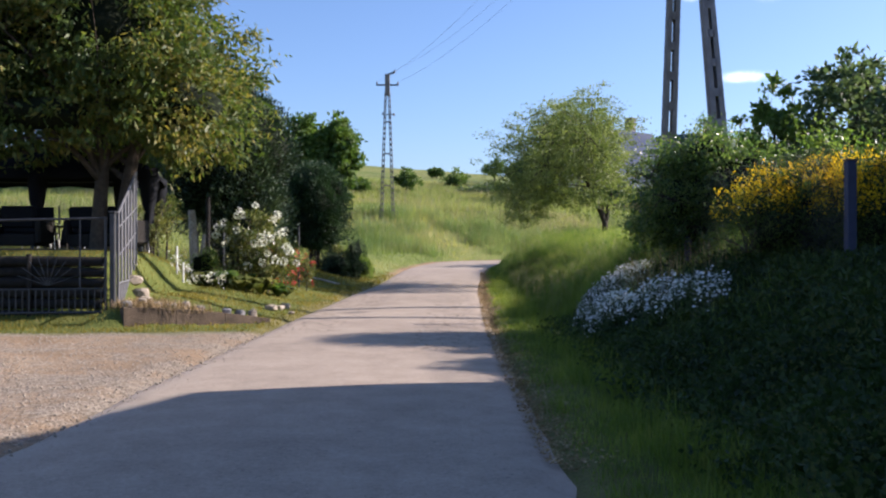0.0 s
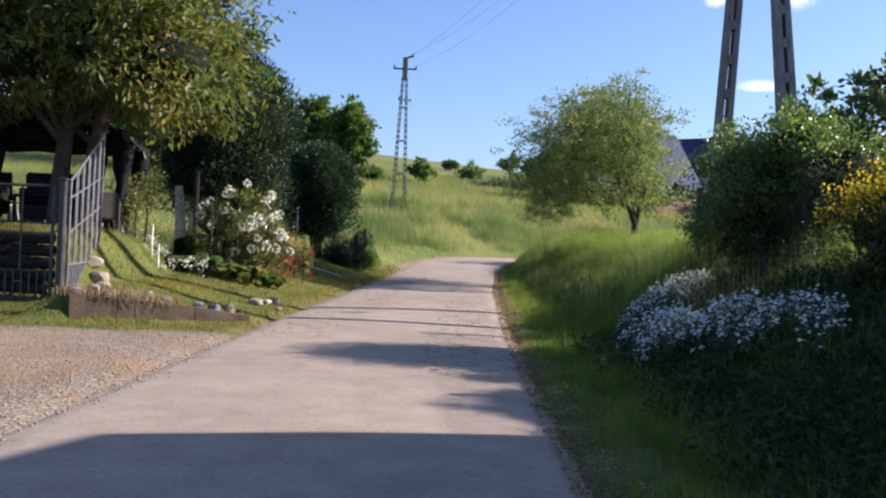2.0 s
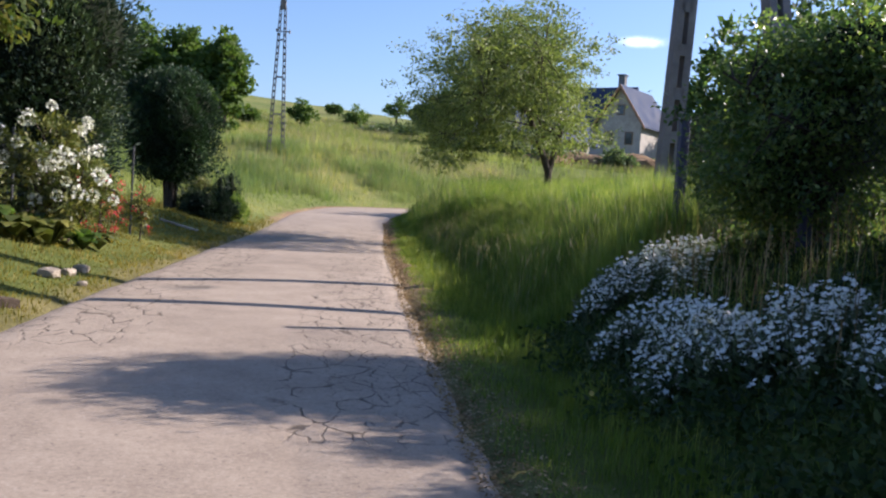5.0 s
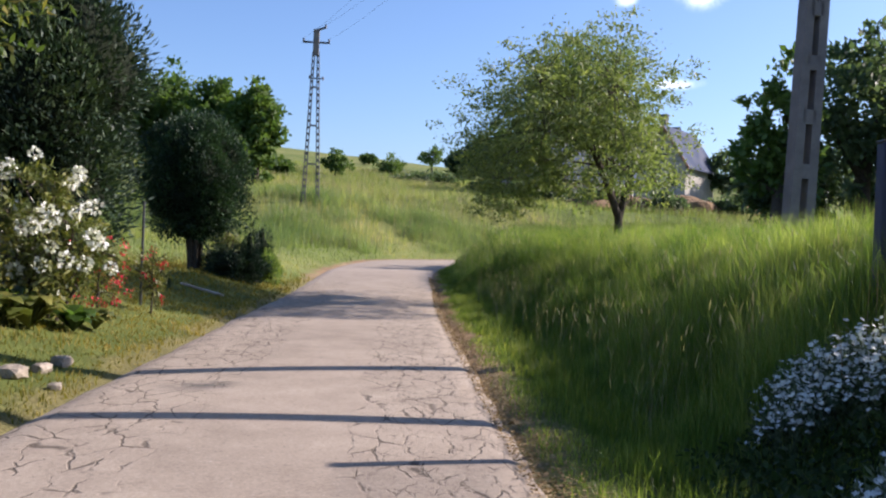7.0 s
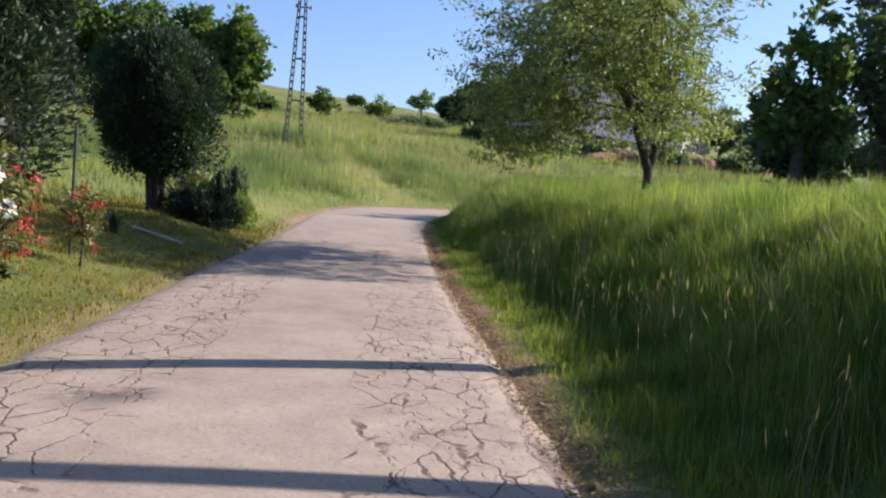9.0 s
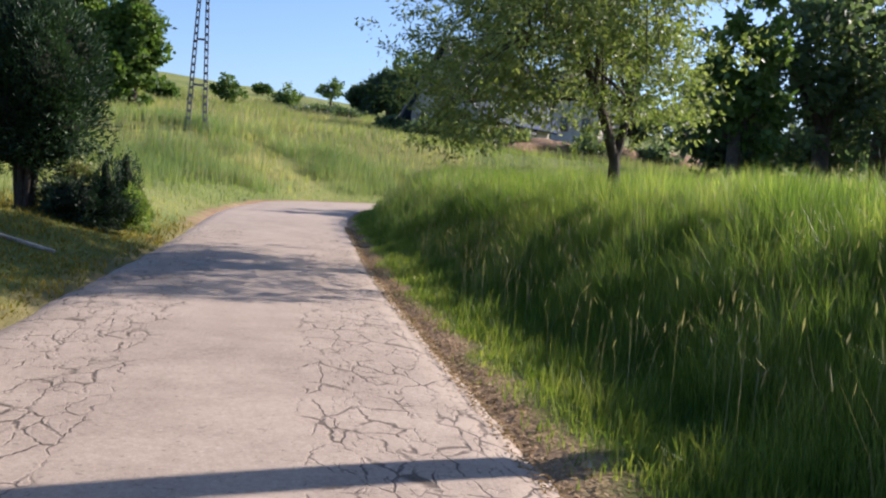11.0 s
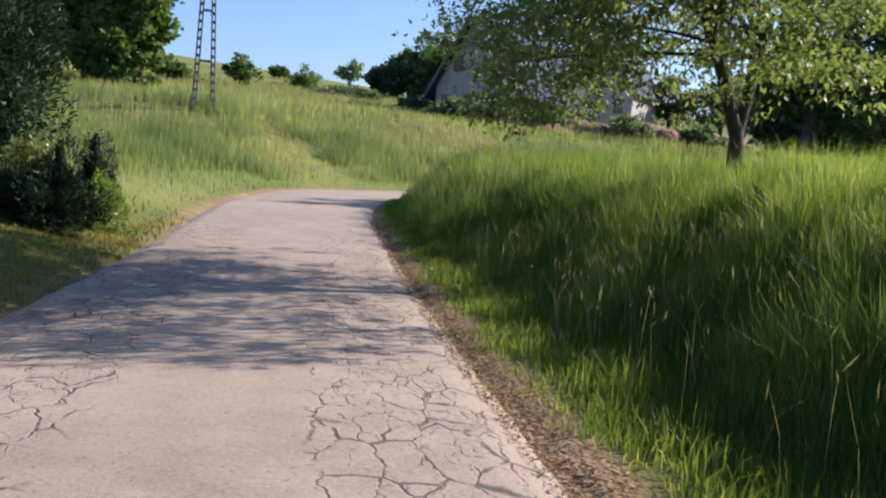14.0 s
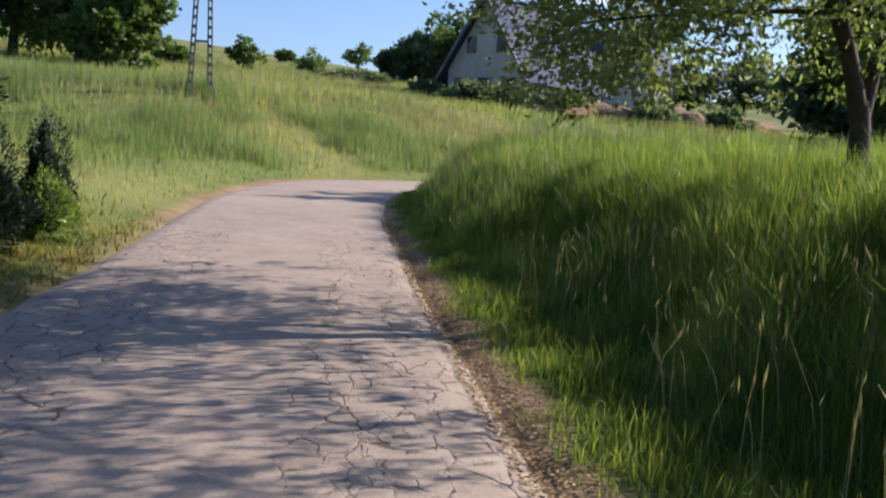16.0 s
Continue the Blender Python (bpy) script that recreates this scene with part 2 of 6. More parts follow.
M = {
    "asphalt": asphalt_material(),
    "ground": ground_material(),
    "tall_grass": foliage("tall grass", (0.040, 0.078, 0.012), (0.100, 0.156, 0.027), (0.265, 0.295, 0.088), 0.46, 0.50, 0.9, 0.40, gain=2.1),
    "verge": foliage("fresh verge grass", (0.055, 0.090, 0.014), (0.115, 0.165, 0.026), (0.240, 0.255, 0.060), 0.44, 0.50, 1.8, 0.35, gain=1.9),
    "seed": foliage("grass seed heads", (0.17, 0.17, 0.085), (0.27, 0.25, 0.14), (0.42, 0.38, 0.24), 0.35, 0.7, 0.5, gain=1.2),
    "meadow": foliage("meadow grass", (0.115, 0.160, 0.048), (0.200, 0.240, 0.078), (0.350, 0.325, 0.130), 0.45, 0.6, 0.16),
    "bank_grass": foliage("cool green bank grass", (0.095, 0.150, 0.058), (0.165, 0.225, 0.085), (0.270, 0.310, 0.130), 0.45, 0.6, 0.3),
    "lawn": foliage("lawn grass", (0.085, 0.096, 0.014), (0.185, 0.160, 0.023), (0.300, 0.214, 0.042), 0.35, 0.6, 0.7),
    "leaf_big": foliage("rowan leaves", (0.045, 0.078, 0.020), (0.090, 0.128, 0.030), (0.240, 0.195, 0.045), 0.40, 0.5, 0.7),
    "leaf_pale": foliage("pale fruit tree leaves", (0.080, 0.115, 0.035), (0.150, 0.190, 0.060), (0.250, 0.285, 0.105), 0.40, 0.5, 0.5, 0.3),
    "yew": foliage("dark yew needles", (0.010, 0.026, 0.012), (0.020, 0.046, 0.020), (0.045, 0.090, 0.030), 0.15, 0.55, 1.5),
    "thuja": foliage("dark conifer sprays", (0.014, 0.030, 0.018), (0.030, 0.056, 0.030), (0.078, 0.110, 0.046), 0.15, 0.55, 0.9),
    "bush": foliage("hedge leaves", (0.028, 0.054, 0.012), (0.066, 0.115, 0.025), (0.180, 0.225, 0.050), 0.46, 0.36, 1.2, 0.55, 2.4),
    "hedge": foliage("dark hedge leaves", (0.026, 0.052, 0.016), (0.060, 0.105, 0.030), (0.170, 0.210, 0.060), 0.42, 0.38, 1.0, 0.50, 2.4),
    # leaf colour made very dark to carry the bank's deep shade
    "bush_dark": foliage("bank weeds darkened for shade", (0.012, 0.026, 0.007), (0.026, 0.050, 0.012), (0.060, 0.090, 0.022), 0.25, 0.6, 1.2, 0.3),
    "woods": foliage("woodland leaves", (0.042, 0.070, 0.040), (0.078, 0.116, 0.062), (0.140, 0.180, 0.092), 0.42, 0.55, 0.25),
    "woods_light": foliage("young woodland leaves", (0.040, 0.075, 0.018), (0.075, 0.130, 0.028), (0.130, 0.190, 0.050), 0.35, 0.6, 0.25),
    "broom": foliage("broom twigs", (0.030, 0.050, 0.012), (0.060, 0.090, 0.020), (0.110, 0.140, 0.030), 0.3, 0.6, 1.5),
    "yellow": foliage("yellow broom flowers", (0.66, 0.42, 0.008), (0.82, 0.56, 0.012), (0.88, 0.68, 0.04), 0.45, 0.6, 2.0, 0.2, 1.1),
    "white_petal": foliage("white petals", (0.62, 0.62, 0.58), (0.76, 0.76, 0.73), (0.86, 0.86, 0.84), 0.25, 0.6, 3.0, 0.2, 1.0),
    "red_petal": foliage("red azalea petals", (0.52, 0.022, 0.050), (0.70, 0.045, 0.085), (0.82, 0.12, 0.16), 0.3, 0.6, 3.0, 0.2, 1.1),
    "silver_leaf": foliage("grey-green rockery leaves", (0.050, 0.075, 0.040), (0.095, 0.125, 0.070), (0.160, 0.190, 0.120), 0.25, 0.7, 2.0),
    "rhodo_leaf": foliage("rhododendron leaves", (0.050, 0.070, 0.018), (0.110, 0.130, 0.030), (0.230, 0.220, 0.055), 0.25, 0.35, 1.5, 0.5),
    "bark": speckled("grey-brown bark", (0.034, 0.027, 0.021), (0.105, 0.086, 0.067), 9, 0.9, 0, 0.9, 45, 0.2, 0.03),
    "bark_pale": speckled("peeling pale bark", (0.20, 0.16, 0.12), (0.62, 0.57, 0.49), 5, 0.9, 0, 0.7, 40, 0.2, 0.02),
    "concrete": speckled("weathered concrete", (0.22, 0.21, 0.20), (0.36, 0.345, 0.325), 3, 0.92, 0, 0.5, 70, 0.2),
    "pole": speckled("dark weathered concrete", (0.13, 0.12, 0.118), (0.25, 0.235, 0.225), 2.5, 0.92, 0, 0.5, 60, 0.2),
    "wall": speckled("stained bed wall", (0.050, 0.038, 0.027), (0.165, 0.125, 0.090), 2.5, 0.95, 0, 0.8, 40, 0.15, 0.02),
    "stone": speckled("field stone", (0.20, 0.17, 0.13), (0.44, 0.38, 0.30), 6, 0.9, 0, 0.8, 50, 0.2, 0.02),
    "stone_grey": speckled("grey stone block", (0.11, 0.11, 0.115), (0.25, 0.245, 0.24), 6, 0.9, 0, 0.8, 50, 0.2, 0.02),
    "iron": speckled("dark painted iron", (0.030, 0.031, 0.034), (0.070, 0.072, 0.078), 8, 0.5, 0.3, 0.2, 90, 0.5),
    "iron_grey": speckled("worn grey painted iron", (0.10, 0.10, 0.105), (0.20, 0.20, 0.205), 8, 0.55, 0.3, 0.2, 90, 0.5),
    "galv": speckled("galvanised wire", (0.18, 0.18, 0.185), (0.32, 0.32, 0.325), 12, 0.45, 0.7, 0.1, 90, 0.5),
    "blue_post": speckled("dark blue painted steel", (0.022, 0.028, 0.060), (0.050, 0.058, 0.105), 6, 0.5, 0.1, 0.2, 80, 0.4),
    "log": speckled("black weathered timber", (0.010, 0.009, 0.008), (0.035, 0.031, 0.027), 7, 0.85, 0, 0.8, 50, 0.2, 0.02),
    "fabric": speckled("dark canopy cloth", (0.006, 0.007, 0.009), (0.016, 0.017, 0.020), 3, 0.9, 0, 0.3, 120, 0.1),
    # white stands for sun falling on the dark canopy cloth
    "fabric_sunlit": speckled("white for sunlit canopy cloth", (0.62, 0.63, 0.65), (0.80, 0.80, 0.81), 3, 0.8, 0, 0.2, 120, 0.2),
    "white_paint": speckled("white painted wood", (0.58, 0.58, 0.56), (0.80, 0.80, 0.78), 6, 0.7, 0, 0.2, 90, 0.3),
    "wood": speckled("brown weathered wood", (0.13, 0.085, 0.05), (0.30, 0.21, 0.14), 6, 0.85, 0, 0.5, 60, 0.2),
    "render_wall": speckled("rough cream house wall", (0.34, 0.315, 0.28), (0.50, 0.47, 0.42), 0.8, 0.95, 0, 0.4, 12, 0.1),
    "block_wall": speckled("unplastered block wall", (0.30, 0.28, 0.25), (0.50, 0.47, 0.42), 1.2, 0.95, 0, 0.4, 8, 0.1),
    "roof": speckled("blue-grey sheet roof", (0.026, 0.038, 0.075), (0.050, 0.068, 0.120), 0.6, 0.85, 0.0, 0.2, 10, 0.2),
    "fascia": speckled("brown timber fascia", (0.20, 0.105, 0.055), (0.34, 0.19, 0.10), 2, 0.7, 0, 0.3, 20, 0.3),
    "dark_pane": speckled("dark window glass", (0.015, 0.018, 0.022), (0.035, 0.040, 0.048), 1, 0.12, 0, 0.0, 5, 0.6),
    "heap": speckled("brown earth and dry brush", (0.16, 0.10, 0.055), (0.36, 0.25, 0.15), 0.7, 0.95, 0, 1.0, 5, 0.1, 0.2),
    # crown interiors: their shade is put into this near-black colour
    "core": speckled("near-black crown filler", (0.008, 0.012, 0.007), (0.020, 0.026, 0.014), 3, 0.95, 0, 0.6, 20, 0.1, 0.05),
    "porcelain": speckled("grey insulator", (0.10, 0.09, 0.09), (0.20, 0.19, 0.19), 5, 0.3, 0, 0.1, 40, 0.5),
    "straw": foliage("dead leaves and straw", (0.17, 0.11, 0.055), (0.30, 0.21, 0.11), (0.46, 0.36, 0.22), 0.2, 0.8, 3.0, 0.2, 1.0),
}


# ---------------------------------------------------------------- mesh helpers
def mesh_np(name, verts, faces):
    verts, faces = np.asarray(verts, np.float32), np.asarray(faces, np.int32)
    me = bpy.data.meshes.new(name)
    n, k = faces.shape
    me.vertices.add(len(verts))
    me.vertices.foreach_set("co", verts.ravel())
    me.loops.add(n * k)
    me.loops.foreach_set("vertex_index", faces.ravel())
    me.polygons.add(n)
    me.polygons.foreach_set("loop_start", np.arange(0, n * k, k, dtype=np.int32))
    me.polygons.foreach_set("loop_total", np.full(n, k, np.int32))
    me.update(calc_edges=True)
    return me


def put(name, me, mat, parent=None, label="", smooth=False):
    ob = new(name, me)
    if mat is not None:
        me.materials.append(mat)
    if smooth:
        me.polygons.foreach_set("use_smooth", np.ones(len(me.polygons), bool))
    if parent is not None:
        ob.parent = parent
    if label:
        ob["label"] = label
    return ob


def part(name, bm, mat, parent=None, label="", smooth=False):
    me = bpy.data.meshes.new(name)
    bm.to_mesh(me)
    bm.free()
    return put(name, me, mat, parent, label, smooth)


def thing(name, place, label, category, group="", rz=0.0, kind=""):
    ob = new(name)
    ob.empty_display_size = 0.2
    ob.matrix_world = pose(*place, 0, 0, rz)
    return tagged(ob, label, category, group, kind)


def add_box(bm, c, size, rot=None, bevel=0.0):
    r = bmesh.ops.create_cube(bm, size=1.0)
    vs = r["verts"]
    m = Matrix.Translation(c) @ (rot if rot is not None else Matrix()) @ Matrix.Diagonal((*size, 1))
    bmesh.ops.transform(bm, matrix=m, verts=vs)
    if bevel > 0:
        es = list({e for v in vs for e in v.link_edges})
        bmesh.ops.bevel(bm, geom=es, offset=bevel, segments=1, affect="EDGES")


def box(c, size, rot=None, bevel=0.004):
    bm = bmesh.new()
    add_box(bm, c, size, rot, bevel)
    return bm


def tube_np(path, radii, sides=7):
    """Verts and quads of a tube along a path."""
    path = np.asarray(path, float)
    radii = np.asarray(radii, float)
    n = len(path)
    tan = np.gradient(path, axis=0)
    tan /= np.linalg.norm(tan, axis=1)[:, None] + 1e-9
    ref = np.where(np.abs(tan[:, 2:3]) > 0.9, np.array([[1.0, 0, 0]]), np.array([[0, 0, 1.0]]))
    u = np.cross(tan, ref)
    u /= np.linalg.norm(u, axis=1)[:, None] + 1e-9
    v = np.cross(tan, u)
    a = np.linspace(0, 2 * np.pi, sides, endpoint=False)
    ring = u[:, None, :] * np.cos(a)[None, :, None] + v[:, None, :] * np.sin(a)[None, :, None]
    verts = (path[:, None, :] + ring * radii[:, None, None]).reshape(-1, 3)
    i = np.arange(n - 1)[:, None] * sides
    j = np.arange(sides)[None, :]
    k = (j + 1) % sides
    faces = np.stack([i + j, i + k, i + k + sides, i + j + sides], -1).reshape(-1, 4)
    return verts, faces


def join_np(chunks):
    vs, fs, o = [], [], 0
    for v, f in chunks:
        vs.append(v)
        fs.append(np.asarray(f) + o)
        o += len(v)
    return np.concatenate(vs), np.concatenate(fs)


def rod(name, a, b, r, mat, parent=None, sides=8, label=""):
    v, f = tube_np([a, b], [r, r], sides)
    cap = np.array([[*range(sides)]])
    me = bpy.data.meshes.new(name)
    me.from_pydata([tuple(p) for p in v], [], [tuple(q) for q in f] + [tuple(range(sides)), tuple(range(2 * sides - 1, sides - 1, -1))])
    return put(name, me, mat, parent, label)


def leaves_np(rng, pts, out, length, width, jitter=0.8, droop=0.0):
    """One folded diamond a leaf at every point; out: the way in which the twig points there."""
    n = len(pts)
    d = out + rng.normal(0, jitter, (n, 3))
    d[:, 2] -= droop
    d /= np.linalg.norm(d, axis=1)[:, None] + 1e-9
    r = rng.normal(0, 1, (n, 3))
    side = np.cross(d, r)
    side /= np.linalg.norm(side, axis=1)[:, None] + 1e-9
    nor = np.cross(d, side)
    L = (length * rng.uniform(0.6, 1.35, n))[:, None]
    W = (width * rng.uniform(0.6, 1.3, n))[:, None]
    base, tip = pts, pts + d * L
    mid = pts + d * L * 0.45
    verts = np.stack([base, mid + side * W * 0.5 + nor * W * 0.18, tip - nor * W * 0.1, mid - side * W * 0.5 + nor * W * 0.18], 1).reshape(-1, 3)
    return verts, np.arange(4 * n).reshape(-1, 4)


def blades_np(rng, roots, height, width, lean=0.35, wind=(0.0, 0.0)):
    """Bent, tapering blades of grass, three triangles each."""
    n = len(roots)
    a = rng.uniform(0, 2 * np.pi, n)
    side = np.stack([np.cos(a), np.sin(a), np.zeros(n)], 1)
    b = rng.uniform(0, 2 * np.pi, n)
    tilt = np.abs(rng.normal(0, lean, n))
    bend = np.stack([np.cos(b) * tilt + wind[0], np.sin(b) * tilt + wind[1], np.zeros(n)], 1)
    h = np.asarray(height)[:, None]
    w = np.asarray(width)[:, None] * 0.5
    up = np.array([[0, 0, 1.0]])
    mid = roots + up * h * 0.55 + bend * h * 0.30
    tip = roots + up * h * (1 - 0.25 * tilt[:, None] ** 2) + bend * h * 0.95
    verts = np.stack([roots - side * w, roots + side * w, mid - side * w * 0.8, mid + side * w * 0.8, tip], 1).reshape(-1, 3)
    o = np.arange(n)[:, None, None] * 5
    faces = (np.array([[0, 1, 3], [0, 3, 2], [2, 3, 4]])[None] + o).reshape(-1, 3)
    return verts, faces, tip


def smooth(a, b, x):
    t = np.clip((x - a) / (b - a), 0, 1)
    return t * t * (3 - 2 * t)


def wave(x, y, s, seed=0.0):
    """Cheap rolling noise, about -1 to 1."""
    return (np.sin(x / s * 1.7 + 1.3 * np.sin(y / s * 0.9 + seed) + seed) + np.sin(y / s * 1.9 + 1.1 * np.sin(x / s * 1.1 + 2 + seed) + 1.7 * seed)
            + 0.6 * np.sin((x + y) / s * 3.1 + seed * 2.3) + 0.5 * np.sin((x - 1.3 * y) / s * 4.3 + seed)) / 3.1


# ---------------------------------------------------------------- lie of the land
KNOTS = np.array([(-1.15, -60), (-1.15, -20), (-1.15, 8), (-1.08, 16), (-0.90, 23), (-0.68, 30), (-0.32, 37), (0.05, 44), (0.80, 49), (2.0, 53.2), (4.6, 57.2), (9.4, 60.6), (18, 63.5), (34, 67)], float)


def spline(k, per=24):
    out = []
    for i in range(len(k) - 1):
        p0, p1, p2, p3 = k[max(i - 1, 0)], k[i], k[i + 1], k[min(i + 2, len(k) - 1)]
        for u in np.linspace(0, 1, per, endpoint=False):
            out.append(0.5 * (2 * p1 + (p2 - p0) * u + (2 * p0 - 5 * p1 + 4 * p2 - p3) * u * u + (3 * p1 - p0 - 3 * p2 + p3) * u ** 3))
    out.append(k[-1])
    return np.array(out)


ROAD = spline(KNOTS)
ROAD_T = np.gradient(ROAD, axis=0)
ROAD_T /= np.linalg.norm(ROAD_T, axis=1)[:, None]
ROAD_S = np.concatenate([[0], np.cumsum(np.linalg.norm(np.diff(ROAD, axis=0), axis=1))]) - 60.0   # about y along the straight
HALF = 1.95


def along(x, y):
    """Signed distance from the road's middle (right is plus), and the way along it."""
    x, y = np.asarray(x, float).ravel(), np.asarray(y, float).ravel()
    d, s = np.empty(len(x)), np.empty(len(x))
    for i in range(0, len(x), 20000):
        px, py = x[i:i + 20000, None], y[i:i + 20000, None]
        k = np.argmin((px - ROAD[None, :, 0]) ** 2 + (py - ROAD[None, :, 1]) ** 2, axis=1)
        ex, ey = px[:, 0] - ROAD[k, 0], py[:, 0] - ROAD[k, 1]
        tx, ty = ROAD_T[k, 0], ROAD_T[k, 1]
        side = ex * ty - ey * tx
        over = ex * tx + ey * ty
        inner = (k > 0) & (k < len(ROAD) - 1)
        d[i:i + 20000] = np.where(inner, side, np.hypot(ex, ey) * np.sign(side + 1e-9))
        s[i:i + 20000] = ROAD_S[k] + over
    return d, s


def road_z(s):
    return 0.0035 * np.clip(s, -20, 30) + 0.60 * smooth(30, 56, s) + 1.6 * smooth(56, 95, s)


def hill_z(x, y):
    up = 0.9 + 2.7 * smooth(53, 64, y) + 0.105 * np.clip(y - 62, 0, 45) + 0.125 * np.clip(y - 107, 0, 60)
    up = up - 0.10 * np.clip(y - 172, 0, 400) * smooth(165, 230, y)
    tilt = -0.055 * np.clip(x + 4, -90, 30) * smooth(50, 100, y)
    return up + tilt + 0.22 * wave(x, y, 9.0) * smooth(58, 75, y) + 0.5 * wave(x, y, 30.0, 2.0) * smooth(70, 130, y)


WALL_A, WALL_B = (-5.45, 15.42), (-3.30, 17.15)      # the low wall of the flower bed
WALL_L = math.hypot(WALL_B[0] - WALL_A[0], WALL_B[1] - WALL_A[1])
WALL_D = ((WALL_B[0] - WALL_A[0]) / WALL_L, (WALL_B[1] - WALL_A[1]) / WALL_L)


def wall_top(u):
    return 0.40 * np.clip(1 - 0.80 * u ** 1.5, 0.0, 1)


def terrain(x, y):
    shape = np.shape(x)
    x, y = np.asarray(x, float).ravel(), np.asarray(y, float).ravel()
    d, s = along(x, y)
    rz = road_z(s)
    e = np.abs(d) - HALF
    left = 0.42 * smooth(0.15, 2.6, e) * smooth(15.2, 18.0, y) + 0.02 * np.clip(e, 0, 4)
    u = np.clip(((x - WALL_A[0]) * WALL_D[0] + (y - WALL_A[1]) * WALL_D[1]) / WALL_L, 0, 1.3)
    v = (y - WALL_A[1]) * WALL_D[0] - (x - WALL_A[0]) * WALL_D[1]
    left = np.maximum(left * smooth(-0.3, 0.2, v), wall_top(u) * smooth(-0.08, 0.12, v) * smooth(-6.2, -5.6, x)) + 0.02 * np.clip(e, 0, 4) * (v < 0)
    left = left + 0.85 * smooth(16.35, 16.6, y) * smooth(-5.6, -6.6, x) * smooth(26, 19, y)
    left = left + 0.16 * np.clip(-x - 7.5, 0, 40) * smooth(17, 30, y)
    near = smooth(23.0, 19.0, y)
    low = smooth(18.2, 16.8, y)
    right = near * ((1 - low) * 1.18 * smooth(1.1, 3.7, e) + low * 1.02 * smooth(1.0, 3.6, e)) + (1 - near) * (1.18 * smooth(1.25, 4.7, e) * (1 - smooth(33, 41, y)) + 1.15 * smooth(0.35, 3.2, e) * smooth(33, 41, y)) - 0.08 * np.exp(-((e - 1.1) / 0.4) ** 2) + 0.045 * np.clip(e - 2.5, 0, 30)
    bank = np.where(d < 0, left, right)
    hz = hill_z(x, y)
    k = smooth(44, 62, y) * smooth(0.4, 9, e)
    z = (rz + bank) * (1 - k) + np.maximum(hz, rz + 0.3 * bank) * k
    z = z + 0.035 * wave(x, y, 0.9, 1.0) * smooth(0.1, 0.9, e) + 0.05 * wave(x, y, 3.0, 4.0) * smooth(0.4, 2.0, e)
    z = np.where(e < 0.0, rz - 0.06, z - 0.06 * smooth(0.25, 0.0, e))
    return z.reshape(shape)


def tz(x, y):
    return float(terrain(np.array([x]), np.array([y]))[0])


def gravel_mask(x, y):
    """The gravel forecourt before the gate, at the road's left."""
    edge = 13.75 + 0.45 * np.clip(x + 6.2, -6, 4) + 0.25 * wave(x, y, 1.1, 3.0)
    return smooth(-2.7, -3.1, x + 0.12 * wave(x, y, 0.6)) * smooth(0.5, -0.2, y - edge) * smooth(-14, -12, y)


def axis_steps(spans):
    out = [spans[0][0]]
    for a, b, n in spans:
        out.extend(np.linspace(a, b, n + 1)[1:])
    return np.array(out)


def build_ground():
    xs = axis_steps([(-900, -200, 10), (-200, -40, 24), (-40, -14, 36), (-14, -5, 36), (-5, 7, 80), (7, 20, 40), (20, 60, 40), (60, 200, 20), (200, 900, 10)])
    ys = axis_steps([(-300, -20, 14), (-20, 2, 30), (2, 45, 150), (45, 75, 90), (75, 130, 60), (130, 240, 44), (240, 1500, 20)])
    gx, gy = np.meshgrid(xs, ys)
    gz = terrain(gx, gy)
    nx, ny = len(xs), len(ys)
    i = (np.arange(ny - 1)[:, None] * nx + np.arange(nx - 1)[None, :])
    faces = np.stack([i, i + 1, i + nx + 1, i + nx], -1).reshape(-1, 4)
    v = np.stack([gx, gy, gz], -1).reshape(-1, 3)
    me = mesh_np("ground", v, faces)
    d, s = along(v[:, 0], v[:, 1])
    e = np.abs(d) - HALF
    for name, val in (("gravel", gravel_mask(v[:, 0], v[:, 1])),
                      ("earth", smooth(0.50, 0.14, e + 0.22 * wave(v[:, 0], v[:, 1], 0.6)) * np.where(d < 0, 0.35 + 0.65 * smooth(36, 44, v[:, 1]), 0.25 + 0.75 * smooth(15, 23, v[:, 1]))),
                      ("meadow", smooth(33, 43, v[:, 1]) + smooth(-9, -12, v[:, 0]) * smooth(20, 26, v[:, 1]))):
        a = me.attributes.new(name, "FLOAT", "POINT")
        a.data.foreach_set("value", np.clip(val, 0, 1).astype(np.float32))
    g = put("ground", me, M["ground"], smooth=True)
    return tagged(g, "grassy hillside with turf, bare earth and gravel", "ground", kind="structure")


